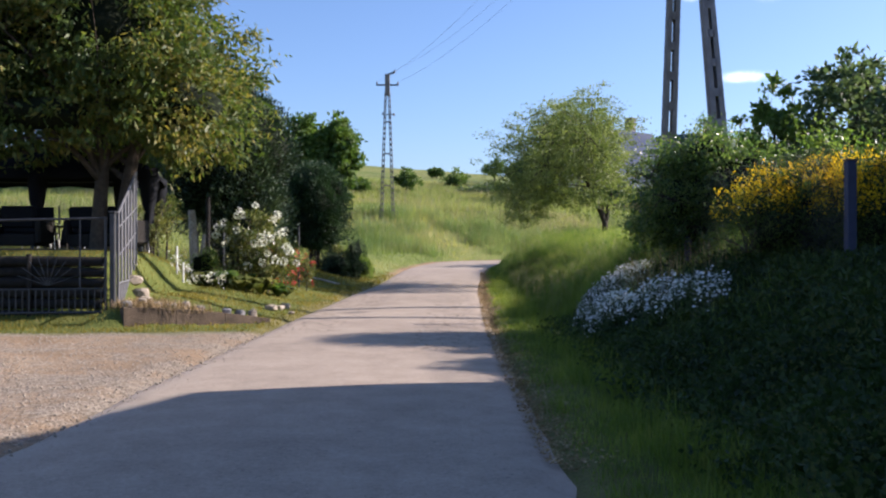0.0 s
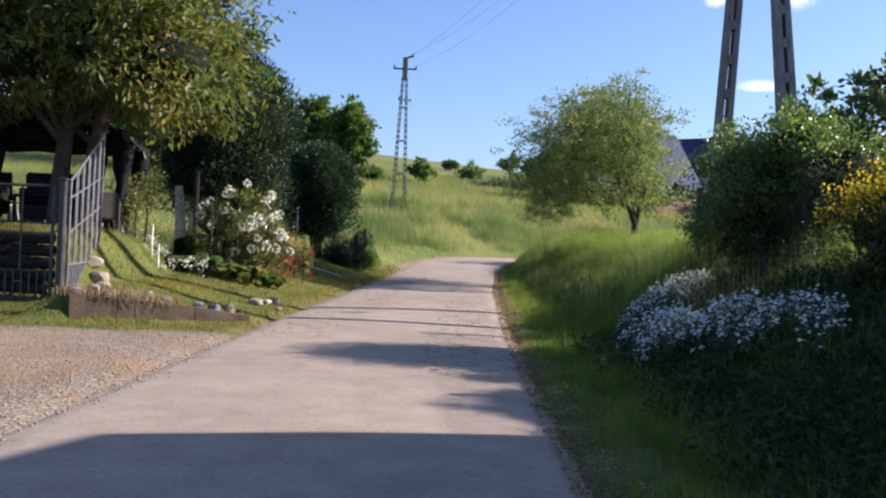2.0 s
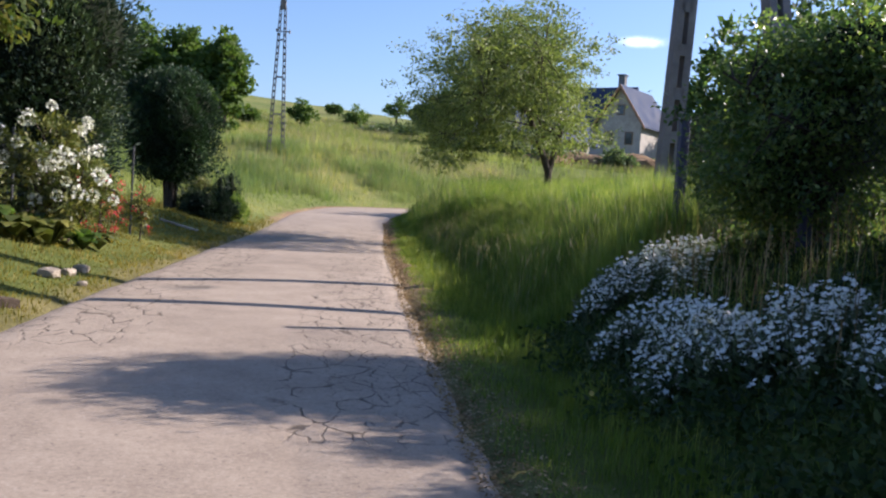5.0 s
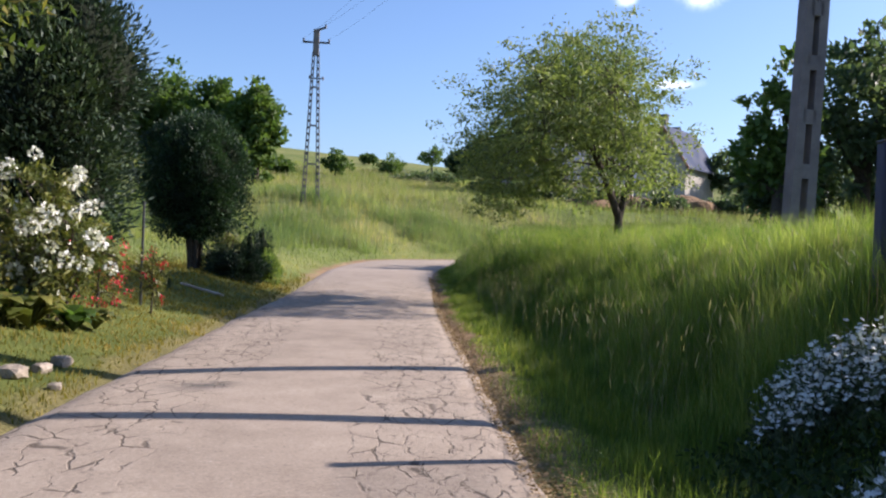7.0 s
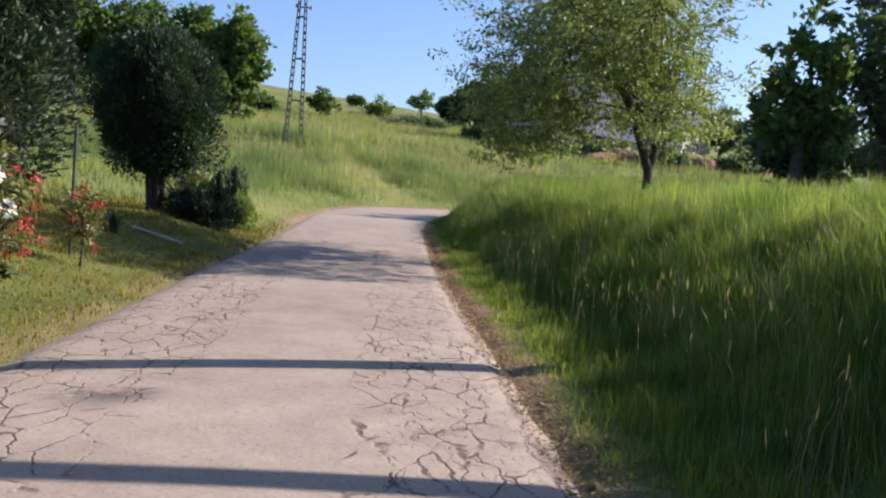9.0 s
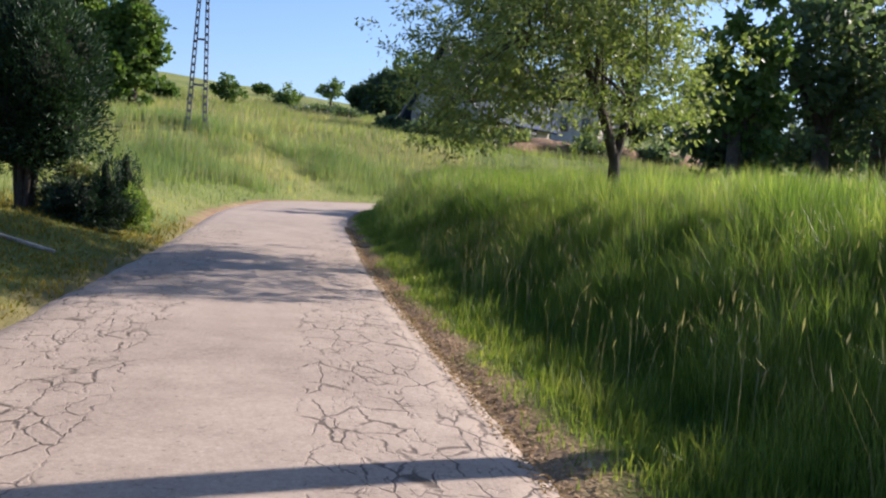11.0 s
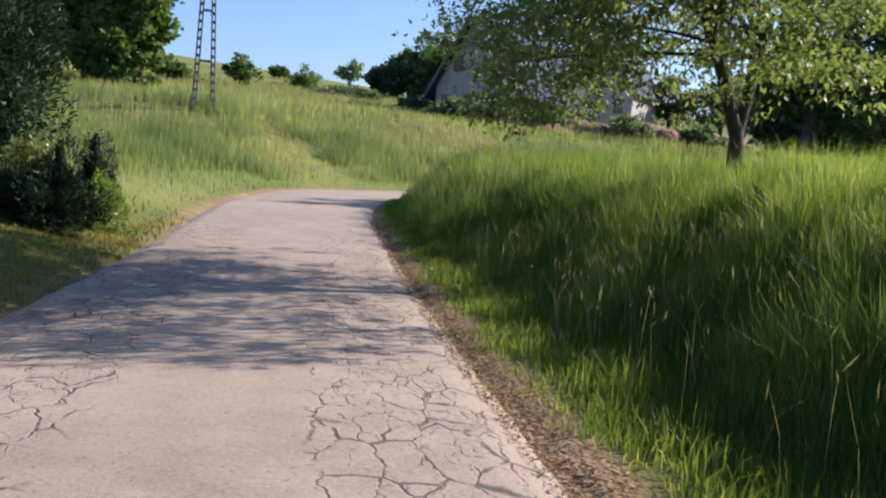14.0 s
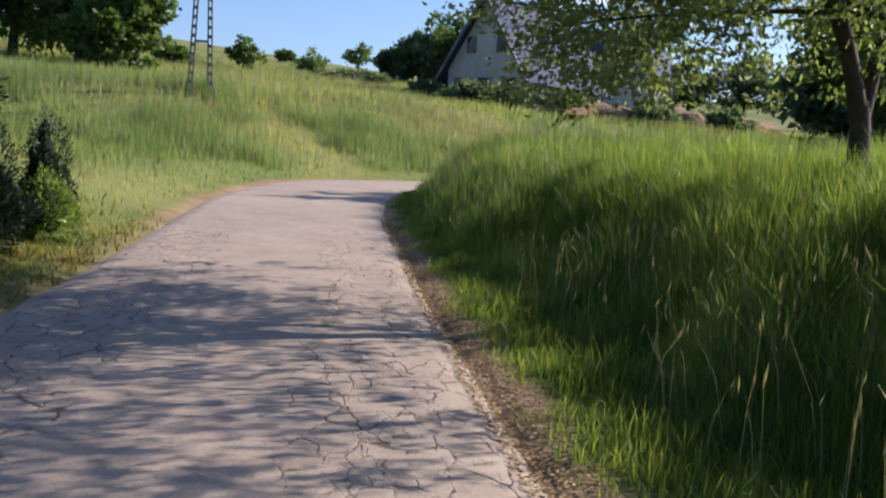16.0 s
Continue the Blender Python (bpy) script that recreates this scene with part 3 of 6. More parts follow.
def build_road():
    st = np.arange(-40, 98, 0.28)
    cx, cy = np.interp(st, ROAD_S, ROAD[:, 0]), np.interp(st, ROAD_S, ROAD[:, 1])
    tx, ty = np.interp(st, ROAD_S, ROAD_T[:, 0]), np.interp(st, ROAD_S, ROAD_T[:, 1])
    u = np.linspace(-1, 1, 23)
    rag = 0.03 * wave(st, st * 0.3, 0.8) + 0.025 * wave(st, st, 0.25, 2.0)
    rag2 = 0.03 * wave(st, st * 0.3, 0.7, 5.0) + 0.025 * wave(st, st, 0.23, 3.0)
    half = np.where(u[None, :] < 0, HALF + rag[:, None], HALF + rag2[:, None])
    off = u[None, :] * half
    x = cx[:, None] + ty[:, None] * off
    y = cy[:, None] - tx[:, None] * off
    z = road_z(st)[:, None] + 0.03 * (1 - u[None, :] ** 2) + 0.006 * wave(x, y, 1.3) - 0.05 * (np.abs(u[None, :]) > 0.99)
    n, k = x.shape
    i = np.arange(n - 1)[:, None] * k + np.arange(k - 1)[None, :]
    faces = np.stack([i, i + 1, i + k + 1, i + k], -1).reshape(-1, 4)
    me = mesh_np("road", np.stack([x, y, z], -1).reshape(-1, 3), faces)
    craz = np.maximum(smooth(0.30, 0.95, off), 1.0 * smooth(-0.25, -0.8, off) * smooth(18, 23, y))
    craz = np.maximum(craz, 0.75 * smooth(-0.1, -0.9, off) * smooth(13, 16, y)) * smooth(10.5, 14.0, y) * smooth(46, 34, y)
    dusty = np.maximum(smooth(1.45, 1.95, np.abs(off)), 0.5 * smooth(40, 50, y))
    patch = np.exp(-(((x + 1.95) / 0.38) ** 2 + ((y - 19.6) / 0.24) ** 2) ** 2) + np.exp(-(((x + 2.2) / 0.45) ** 2 + ((y - 29.3) / 0.35) ** 2) ** 2)
    for name, val in (("crazed", craz), ("dusty", dusty), ("patch", patch)):
        a = me.attributes.new(name, "FLOAT", "POINT")
        a.data.foreach_set("value", np.clip(val, 0, 1).ravel().astype(np.float32))
    r = put("road", me, M["asphalt"], smooth=True)
    return tagged(r, "narrow old asphalt lane with crazed wheel tracks", "road", kind="structure")


build_ground()
build_road()


# ---------------------------------------------------------------- grass
def scatter(rng, n, x0, x1, y0, y1, power=1.0):
    x = rng.uniform(x0, x1, n)
    y = y0 + (y1 - y0) * rng.uniform(0, 1, n) ** power
    return x, y


def grass_layer(name, label, rng, x, y, h, w, mat, lean=0.35, wind=(0, 0)):
    z = terrain(x, y) - 0.02
    v, f, tip = blades_np(rng, np.stack([x, y, z], 1), h, w, lean, wind)
    ob = put(name, mesh_np(name, v, f), M[mat])
    tagged(ob, label, "grass", kind="stuff")
    return tip


def tall_grass():
    rng = np.random.default_rng(11)
    for name, label, n, box4, power in (("tall_grass", "tall green roadside grass on the bank", 280000, (0.4, 13.0, 9.0, 62.0), 1.2),
                                        ("bank_tall_grass", "dense tall grass on the bank close to the lane", 270000, (1.3, 6.2, 13.5, 38.0), 1.05)):
        x, y = scatter(rng, n, *box4, power)
        d, s = along(x, y)
        e = d - HALF
        clump = 0.5 + 0.5 * wave(x, y, 0.55, 6.0)
        ok = (e > 0.55 + 0.25 * clump) & (rng.uniform(0, 1, len(x)) < 0.35 + 0.65 * clump)
        ok &= ~((y < 17.0) & (x > 1.5) & (rng.uniform(0, 1, len(x)) < 0.8))
        x, y, e, clump = x[ok], y[ok], e[ok], clump[ok]
        far = smooth(32, 40, y)
        h = (0.10 + 0.68 * ((1 - far) * smooth(0.85, 2.6, e) + far * smooth(0.25, 1.3, e))) * rng.uniform(0.5, 1.2, len(x)) * (0.62 + 0.6 * clump)
        h *= np.where((y < 17.0) & (x > 1.2), 0.55, 1.0)
        w = rng.uniform(0.0045, 0.0085, len(x)) * (1 + 0.05 * np.clip(y - 15, 0, 40))
        grass_layer(name, label, rng, x, y, h, w, "tall_grass", 0.38)
    # flowering stalks with pale seed heads
    x, y = scatter(rng, 24000, 1.8, 12.0, 12.0, 58.0, 1.2)
    d, s = along(x, y)
    ok = (d - HALF > 1.0) & (rng.uniform(0, 1, len(x)) < 0.15 + 0.85 * smooth(-0.1, 0.6, wave(x, y, 1.6, 3.0))) & ~((y < 17.5) & (x < 5))
    x, y = x[ok], y[ok]
    h = rng.uniform(0.55, 0.92, len(x))
    z = terrain(x, y)
    v, f, tip = blades_np(rng, np.stack([x, y, z], 1), h, np.full(len(x), 0.0038) * (1 + 0.06 * np.clip(y - 15, 0, 40)), 0.36)
    lv, lf = leaves_np(rng, tip - np.array([[0, 0, 0.12]]), np.tile([[0.1, 0, 1.0]], (len(x), 1)), 0.12, 0.011, 0.25)
    fs = np.concatenate([lf[:, [0, 1, 2]], lf[:, [0, 2, 3]]])
    v, f = join_np([(v, f), (lv, fs)])
    tagged(put("seed_heads", mesh_np("seed_heads", v, f), M["seed"]), "pale flowering grass stalks above the tall grass", "grass", kind="stuff")


def meadow_grass():
    rng = np.random.default_rng(12)
    x, y = scatter(rng, 210000, -45, 40, 26.0, 125.0, 1.5)
    d, s = along(x, y)
    e = np.abs(d) - HALF
    ok = (e > 0.3) & ((y > 44) | (x < -6.8) | ((x < -2.6) & (y > 35) & (rng.uniform(0, 1, len(x)) < smooth(35, 42, y)))) & ~((x > 1) & (y < 57)) & ~((x > -12) & (x < -5.5) & (y < 30))
    x, y, e = x[ok], y[ok], e[ok]
    far = np.clip((y - 30) / 60, 0, 2)
    h = (0.16 + 0.55 * smooth(0.5, 4.0, e)) * rng.uniform(0.5, 1.2, len(x)) * (0.75 + 0.4 * wave(x, y, 3.0, 2.0))
    h *= np.where(y < 46, 0.6, 1.0)
    w = rng.uniform(0.010, 0.020, len(x)) * (1 + 1.8 * far)
    grass_layer("meadow_grass", "sunlit meadow grass on the hillside", rng, x, y, np.abs(h) + 0.06, w, "meadow", 0.35)
    x, y = scatter(rng, 60000, -40, 30, 56.0, 125.0, 1.3)
    d, s = along(x, y)
    ok = (np.abs(d) > HALF + 2.0) & (wave(x, y * 1.8, 7.0, 8.0) > 0.1)
    x, y = x[ok], y[ok]
    far = np.clip((y - 30) / 60, 0, 2)
    grass_layer("meadow_seed_heads", "pale seeding grass in bands on the hillside", rng, x, y, rng.uniform(0.5, 0.95, len(x)), rng.uniform(0.006, 0.012, len(x)) * (1 + 2 * far), "seed", 0.3)
    # taller, cooler green growth on the bank behind the bend
    x, y = scatter(rng, 60000, -14, 12, 54.0, 66.0)
    d, s = along(x, y)
    ok = (d < -HALF - 1.2) & (rng.uniform(0, 1, len(x)) < smooth(-0.3, 0.5, wave(x, y, 2.2, 5.0)))
    x, y = x[ok], y[ok]
    grass_layer("bank_grass", "tall blue-green grass on the bank behind the bend", rng, x, y, rng.uniform(0.45, 1.0, len(x)), rng.uniform(0.012, 0.024, len(x)), "bank_grass", 0.3)


def lawn_grass():
    rng = np.random.default_rng(13)
    x, y = scatter(rng, 95000, -14, -2.2, 13.5, 45.0, 1.25)
    d, s = along(x, y)
    e = -d - HALF
    g = gravel_mask(x, y)
    ok = (e > 0.05 + 0.1 * wave(x, y, 0.4)) & (g < 0.35) & (rng.uniform(0, 1, len(x)) < smooth(42, 33, y))
    x, y, e = x[ok], y[ok], e[ok]
    h = rng.uniform(0.03, 0.10, len(x)) * (0.8 + 0.5 * wave(x, y, 0.8)) + 0.07 * smooth(33, 40, y) * rng.uniform(0.3, 1.5, len(x))
    w = rng.uniform(0.008, 0.016, len(x)) * (1 + 0.05 * np.clip(y - 15, 0, 30))
    grass_layer("lawn_grass", "short mown yellow-green garden lawn", rng, x, y, np.abs(h) + 0.02, w, "lawn", 0.5)
    x, y = scatter(rng, 190000, 0.5, 4.2, 4.0, 50.0, 1.2)
    d, s = along(x, y)
    e = d - HALF
    ok = (e > 0.05 + 0.2 * rng.uniform(0, 1, len(x))) & (e < 1.25) & (rng.uniform(0, 1, len(x)) < smooth(0.02, 0.55, e + 0.26 * wave(x, y, 0.7) + 0.25 * smooth(22, 15, y)) * (0.6 + 0.4 * smooth(-0.4, 0.3, wave(x, y, 0.35, 4.0))))
    x, y, e = x[ok], y[ok], e[ok]
    h = rng.uniform(0.05, 0.25, len(x)) * (0.8 + 0.6 * wave(x, y, 0.45, 7.0)) * (0.5 + 0.9 * smooth(0.3, 1.0, e))
    w = rng.uniform(0.004, 0.008, len(x)) * (1 + 0.05 * np.clip(y - 12, 0, 30))
    grass_layer("verge_grass", "short bright grass along the verge", rng, x, y, np.abs(h) + 0.03, w, "verge", 0.5)


tall_grass()
meadow_grass()
lawn_grass()


# ---------------------------------------------------------------- trees and shrubs
def limb(rng, a, b, sag=0.12, n=7):
    a, b = np.asarray(a, float), np.asarray(b, float)
    t = np.linspace(0, 1, n)[:, None]
    mid = rng.normal(0, sag, 3) * np.linalg.norm(b - a)
    mid[2] += 0.12 * np.linalg.norm(b - a)
    return a + (b - a) * t + mid * (4 * t * (1 - t)) * 0.6


def crown_points(rng, blobs, n, shell=0.55):
    vol = np.array([b[3] * b[4] * b[5] for b in blobs])
    pick = rng.choice(len(blobs), n, p=vol / vol.sum())
    B = np.array(blobs)[pick]
    d = rng.normal(0, 1, (n, 3))
    d /= np.linalg.norm(d, axis=1)[:, None]
    r = (shell + (1 - shell) * rng.uniform(0, 1, n)) * (1 + 0.16 * np.sin(d[:, 0] * 5 + pick) + 0.14 * np.sin(d[:, 1] * 7 + d[:, 2] * 4 + pick * 2))
    return B[:, :3] + d * r[:, None] * B[:, 3:], d


def broadleaf(name, label, base, stems, blobs, clumps, per, clump_r, leaf, leaf_mat, bark, seed, category="tree", droop=0.1, shell=0.5, group="", sink=0.15, core=0.0, flat=0.42):
    """A tree: stems that fork into limbs and twigs, and clumps of single leaves at the twigs' ends. Blobs are relative to the base."""
    rng = np.random.default_rng(seed)
    bx, by = base
    root = thing(name, (bx, by, tz(bx, by)), label, category, group)
    pts, out = crown_points(rng, blobs, clumps, shell)
    tubes, forks = [], []
    for dx, dy, fork_h, lean_x, lean_y, r, *start in stems:
        foot = np.array([dx, dy, start[0] if start else -sink])
        top = np.array([dx + lean_x, dy + lean_y, fork_h])
        path = limb(rng, foot, top, 0.03, 8)
        tubes.append(tube_np(path, np.linspace(r * 1.15, r * 0.72, 8), 9))
        if not start and any(len(q) > 6 for q in stems):
            continue      # a bare trunk below its limbs
        for k in range(4, 8):
            forks.append((path[k], r * (0.75 - 0.06 * (k - 4))))
    mains = pts[rng.choice(len(pts), min(len(stems) * 6 + 4, len(pts)), replace=False)]
    nodes = []
    for m in mains:
        f, r = forks[rng.integers(len(forks))]
        path = limb(rng, f, m, 0.06, 8)
        tubes.append(tube_np(path, np.linspace(r * 0.6, 0.012, 8), 6))
        nodes.extend((p, r * 0.3) for p in path[2:])
    npos = np.array([q[0] for q in nodes])
    for p in pts[:: max(1, len(pts) // 260)]:
        k = int(np.argmin(np.linalg.norm(npos - p, axis=1)))
        tubes.append(tube_np(limb(rng, npos[k], p, 0.05, 4), [0.014, 0.010, 0.007, 0.004], 4))
    v, f = join_np(tubes)
    put("trunk", mesh_np("trunk", v, f), M[bark], root, smooth=True)
    n = clumps * per
    rep = np.repeat(np.arange(clumps), per)
    size = clump_r * rng.uniform(0.55, 1.35, clumps)[rep]
    lp = pts[rep] + rng.normal(0, 1, (n, 3)) * size[:, None] * np.array([[0.6, 0.6, flat]])
    v, f = leaves_np(rng, lp, out[rep] * 0.6, leaf[0], leaf[1], 0.7, droop)
    put("crown", mesh_np("crown", v, f), M[leaf_mat], root)
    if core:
        shade_fillers(root, blobs, core)
    return root


def shade_fillers(root, blobs, core):
    """Added near-black lumps that block light and paint the shade inside a crown."""
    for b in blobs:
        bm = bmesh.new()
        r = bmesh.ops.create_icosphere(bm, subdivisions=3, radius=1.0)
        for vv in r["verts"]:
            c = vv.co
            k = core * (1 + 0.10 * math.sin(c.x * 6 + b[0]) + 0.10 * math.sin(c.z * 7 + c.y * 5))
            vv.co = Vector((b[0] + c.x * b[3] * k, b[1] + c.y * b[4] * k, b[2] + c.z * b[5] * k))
        part("shade_filler", bm, M["core"], root, smooth=True)


def conifer(name, label, base, blobs, n, spray, mat, seed, trunk=(0.09, 0.8), category="shrub", lift=0.5, core=0.72, group="", stems=3):
    """A dense evergreen: short stems, added near-black lumps for its inner shade, and thousands of upright sprays over
    them.
    """
    rng = np.random.default_rng(seed)
    bx, by = base
    root = thing(name, (bx, by, tz(bx, by)), label, category, group)
    for k in range(stems):
        a = 2 * math.pi * k / stems
        q = trunk[0] * (1.4 if stems > 1 else 0)
        top = (blobs[0][0] + 3.2 * q * math.cos(a), blobs[0][1] + 3.2 * q * math.sin(a), blobs[0][2])
        v, f = tube_np(limb(rng, (q * math.cos(a), q * math.sin(a), -0.15), top, 0.02, 6), np.linspace(trunk[0], trunk[0] * 0.5, 6), 7)
        put("stem" if stems > 1 else "trunk", mesh_np("stem", v, f), M["bark"], root, smooth=True)
    shade_fillers(root, blobs, core)
    pts, out = crown_points(rng, blobs, n, 0.72)
    lump = 0.09 * (np.sin(pts[:, 0] * 6) + np.sin(pts[:, 1] * 7 + 1) + np.sin(pts[:, 2] * 5 + 2))
    pts = pts + out * lump[:, None] * 0.7
    d = out * 0.8 + np.array([[0, 0, lift]])
    v, f = leaves_np(rng, pts, d, spray[0], spray[1], 0.42)
    put("crown", mesh_np("crown", v, f), M[mat], root)
    return root


broadleaf("fruit_tree", "pale-leaved fruit tree with forked trunk in tall grass", (5.85, 32.75),
          [(0, 0, 1.15, -0.03, 0.0, 0.125), (-0.03, 0, 2.9, -0.95, -0.25, 0.085, 1.0), (0.0, 0, 2.7, 0.42, 0.1, 0.078, 1.0), (-0.02, 0.03, 2.6, -0.25, 0.75, 0.055, 1.05)],
          [(-1.35, 0.6, 3.4, 2.75, 4.5, 1.9), (-1.1, 0.3, 4.3, 1.9, 3.8, 1.35), (-2.75, 0.4, 1.85, 1.5, 2.7, 1.05), (0.4, 0.4, 2.3, 1.3, 2.2, 0.9), (-1.7, -2.8, 3.5, 2.0, 1.6, 1.35), (-0.6, -2.7, 2.1, 1.7, 1.4, 0.9)],
          1450, 36, 0.27, (0.10, 0.048), "leaf_pale", "bark", 21, droop=0.25, shell=0.35, flat=0.26)
broadleaf("rowan_tree", "large broad-leaved tree with yellowing clusters over the gate", (-7.1, 18.7),
          [(0, 0, 2.2, 0.15, 0.1, 0.15), (0.42, 0.05, 2.3, 0.35, 0.1, 0.15), (-2.3, 0.0, 2.3, -0.2, 0.1, 0.16)],
          [(0.2, 0, 4.4, 3.0, 2.6, 2.0), (-2.3, 0, 4.2, 2.8, 2.6, 2.2), (1.9, -0.3, 2.9, 1.5, 1.5, 1.15), (-0.8, 0.2, 6.2, 2.8, 2.4, 1.7), (-1.2, -0.9, 2.7, 3.4, 1.1, 0.75), (0.0, 2.0, 3.6, 3.2, 2.2, 1.5), (0.9, 1.2, 2.7, 1.6, 1.4, 0.8)],
          1500, 60, 0.34, (0.15, 0.060), "leaf_big", "bark", 22, droop=0.45, shell=0.55, core=0.42, flat=0.34)
conifer("dark_conifer", "large dark evergreen behind the flower bed", (-6.5, 27.5),
        [(0, 0, 3.2, 2.0, 1.9, 2.2), (-0.2, 0, 4.7, 1.6, 1.6, 1.7), (0.9, -0.2, 3.9, 1.2, 1.2, 1.6), (0.5, -0.3, 1.7, 1.3, 1.3, 1.5)],
        44000, (0.15, 0.045), "thuja", 23, (0.12, 1.0), "tree", 0.45)
conifer("clipped_yew", "dark rounded yew on several bare stems", (-4.95, 35.0),
        [(0, 0, 2.5, 1.35, 1.25, 1.35), (-0.25, 0, 3.2, 1.05, 1.05, 0.85), (0.50, 0.1, 2.9, 0.72, 0.80, 0.95), (-0.45, -0.1, 1.9, 0.95, 1.0, 0.9), (0.35, 0, 1.7, 0.95, 0.9, 0.8), (0, 0, 1.2, 0.7, 0.7, 0.6)],
        44000, (0.12, 0.034), "yew", 24, (0.065, 0.6), "tree", 0.55, stems=6)
conifer("dwarf_spruce", "small dark conical dwarf spruce beside the lane", (-3.52, 35.0), [(0, 0, 0.42, 0.34, 0.34, 0.42), (0, 0, 0.82, 0.23, 0.23, 0.40), (0, 0, 1.14, 0.10, 0.10, 0.30)],
        3400, (0.075, 0.022), "yew", 31, (0.03, 0.2), "shrub", 0.7, group="dwarf conifers", stems=1)
conifer("dwarf_spruce", "small pointed dwarf spruce with yellowing tips", (-3.48, 37.35), [(0, 0, 0.42, 0.40, 0.40, 0.44), (0, 0, 0.86, 0.26, 0.26, 0.42), (0, 0, 1.20, 0.11, 0.11, 0.32)],
        3600, (0.075, 0.022), "yew", 32, (0.03, 0.2), "shrub", 0.7, group="dwarf conifers", stems=1)
conifer("low_juniper", "low spreading dark green juniper at the lawn's edge", (-3.95, 34.9), [(0, 0, 0.40, 0.62, 0.6, 0.42), (-0.35, 0.3, 0.45, 0.50, 0.5, 0.40), (0.5, 0.4, 0.35, 0.45, 0.5, 0.36)],
        6500, (0.10, 0.03), "thuja", 33, (0.03, 0.2), "shrub", 0.45, stems=1)
conifer("golden_shrub", "low golden-green evergreen shrub beside the dwarf spruces", (-3.15, 36.1), [(0, 0, 0.36, 0.36, 0.5, 0.36), (-0.1, 0.3, 0.5, 0.28, 0.35, 0.36)],
        3600, (0.075, 0.028), "bush", 34, (0.02, 0.2), "shrub", 0.5, stems=1)
broadleaf("bronze_shrub", "small shrub with yellow and bronze leaves under the yew", (-4.35, 36.4), [(0, 0, 0.4, 0.05, 0, 0.02)],
          [(0, 0, 0.75, 0.42, 0.42, 0.42)], 90, 24, 0.13, (0.06, 0.03), "rhodo_leaf", "bark", 35, "shrub", 0.1, 0.4)


# ---------------------------------------------------------------- power poles
def ladder(name, foot, top, wide0, wide1, deep, chord, rungs, mat, parent, across, rung=0.08):
    """A slotted concrete leg: two chords tied by short rungs, tapering upwards."""
    foot, top, across = Vector(foot), Vector(top), Vector(across).normalized()
    axis = (top - foot).normalized()
    depth = axis.cross(across).normalized()
    bm = bmesh.new()

    def prism(a, b, wa, wb):
        vs = []
        for p, w in ((a, wa), (b, wb)):
            for sx, sy in ((-1, -1), (1, -1), (1, 1), (-1, 1)):
                vs.append(bm.verts.new(p + across * sx * w / 2 + depth * sy * deep / 2))
        for k in range(4):
            bm.faces.new((vs[k], vs[(k + 1) % 4], vs[4 + (k + 1) % 4], vs[4 + k]))
        bm.faces.new(vs[3::-1])
        bm.faces.new(vs[4:])

    for s in (-1, 1):
        prism(foot + across * s * (wide0 - chord) / 2, top + across * s * (wide1 - chord) / 2, chord, chord * 0.85)
    L = (top - foot).length
    for k in range(rungs):
        u = (k + 0.5) / rungs
        c = foot.lerp(top, u)
        w = wide0 + (wide1 - wide0) * u - chord * 1.2
        prism(c - axis * rung, c + axis * rung, w, w)
    bmesh.ops.recalc_face_normals(bm, faces=bm.faces[:])
    return part(name, bm, mat, parent)


POLE = (5.5, 22.5)


def a_frame_pole():
    """One upright leg and one that leans against it, of slotted concrete."""
    g = tz(*POLE)
    root = thing("power_pole", (*POLE, g), "tall A-frame power pole of slotted grey concrete", "utility pole")
    ladder("leg", (-0.03, 0.02, -0.4), (0.36, -0.05, 11.4), 0.36, 0.27, 0.26, 0.125, 16, M["pole"], root, (1, 0, 0), 0.10)
    ladder("leg", (0.36, -3.95, -0.4), (0.70, -0.30, 8.9), 0.36, 0.27, 0.26, 0.125, 13, M["pole"], root, (1, 0, 0), 0.10)
    part("tie_beam", box((0.5, -0.2, 8.75), (0.75, 0.6, 0.22), bevel=0.02), M["pole"], root)
    part("cap", box((0.36, -0.05, 11.5), (0.34, 0.34, 0.22), bevel=0.02), M["pole"], root)
    part("crossarm", box((0.36, -0.05, 10.9), (1.7, 0.10, 0.12), bevel=0.01), M["iron_grey"], root)
    for ax in (-0.72, 0.36, 0.72):
        rod("insulator", (0.36 + ax, -0.05, 10.96), (0.36 + ax, -0.05, 11.16), 0.06, M["porcelain"], root)
    return g


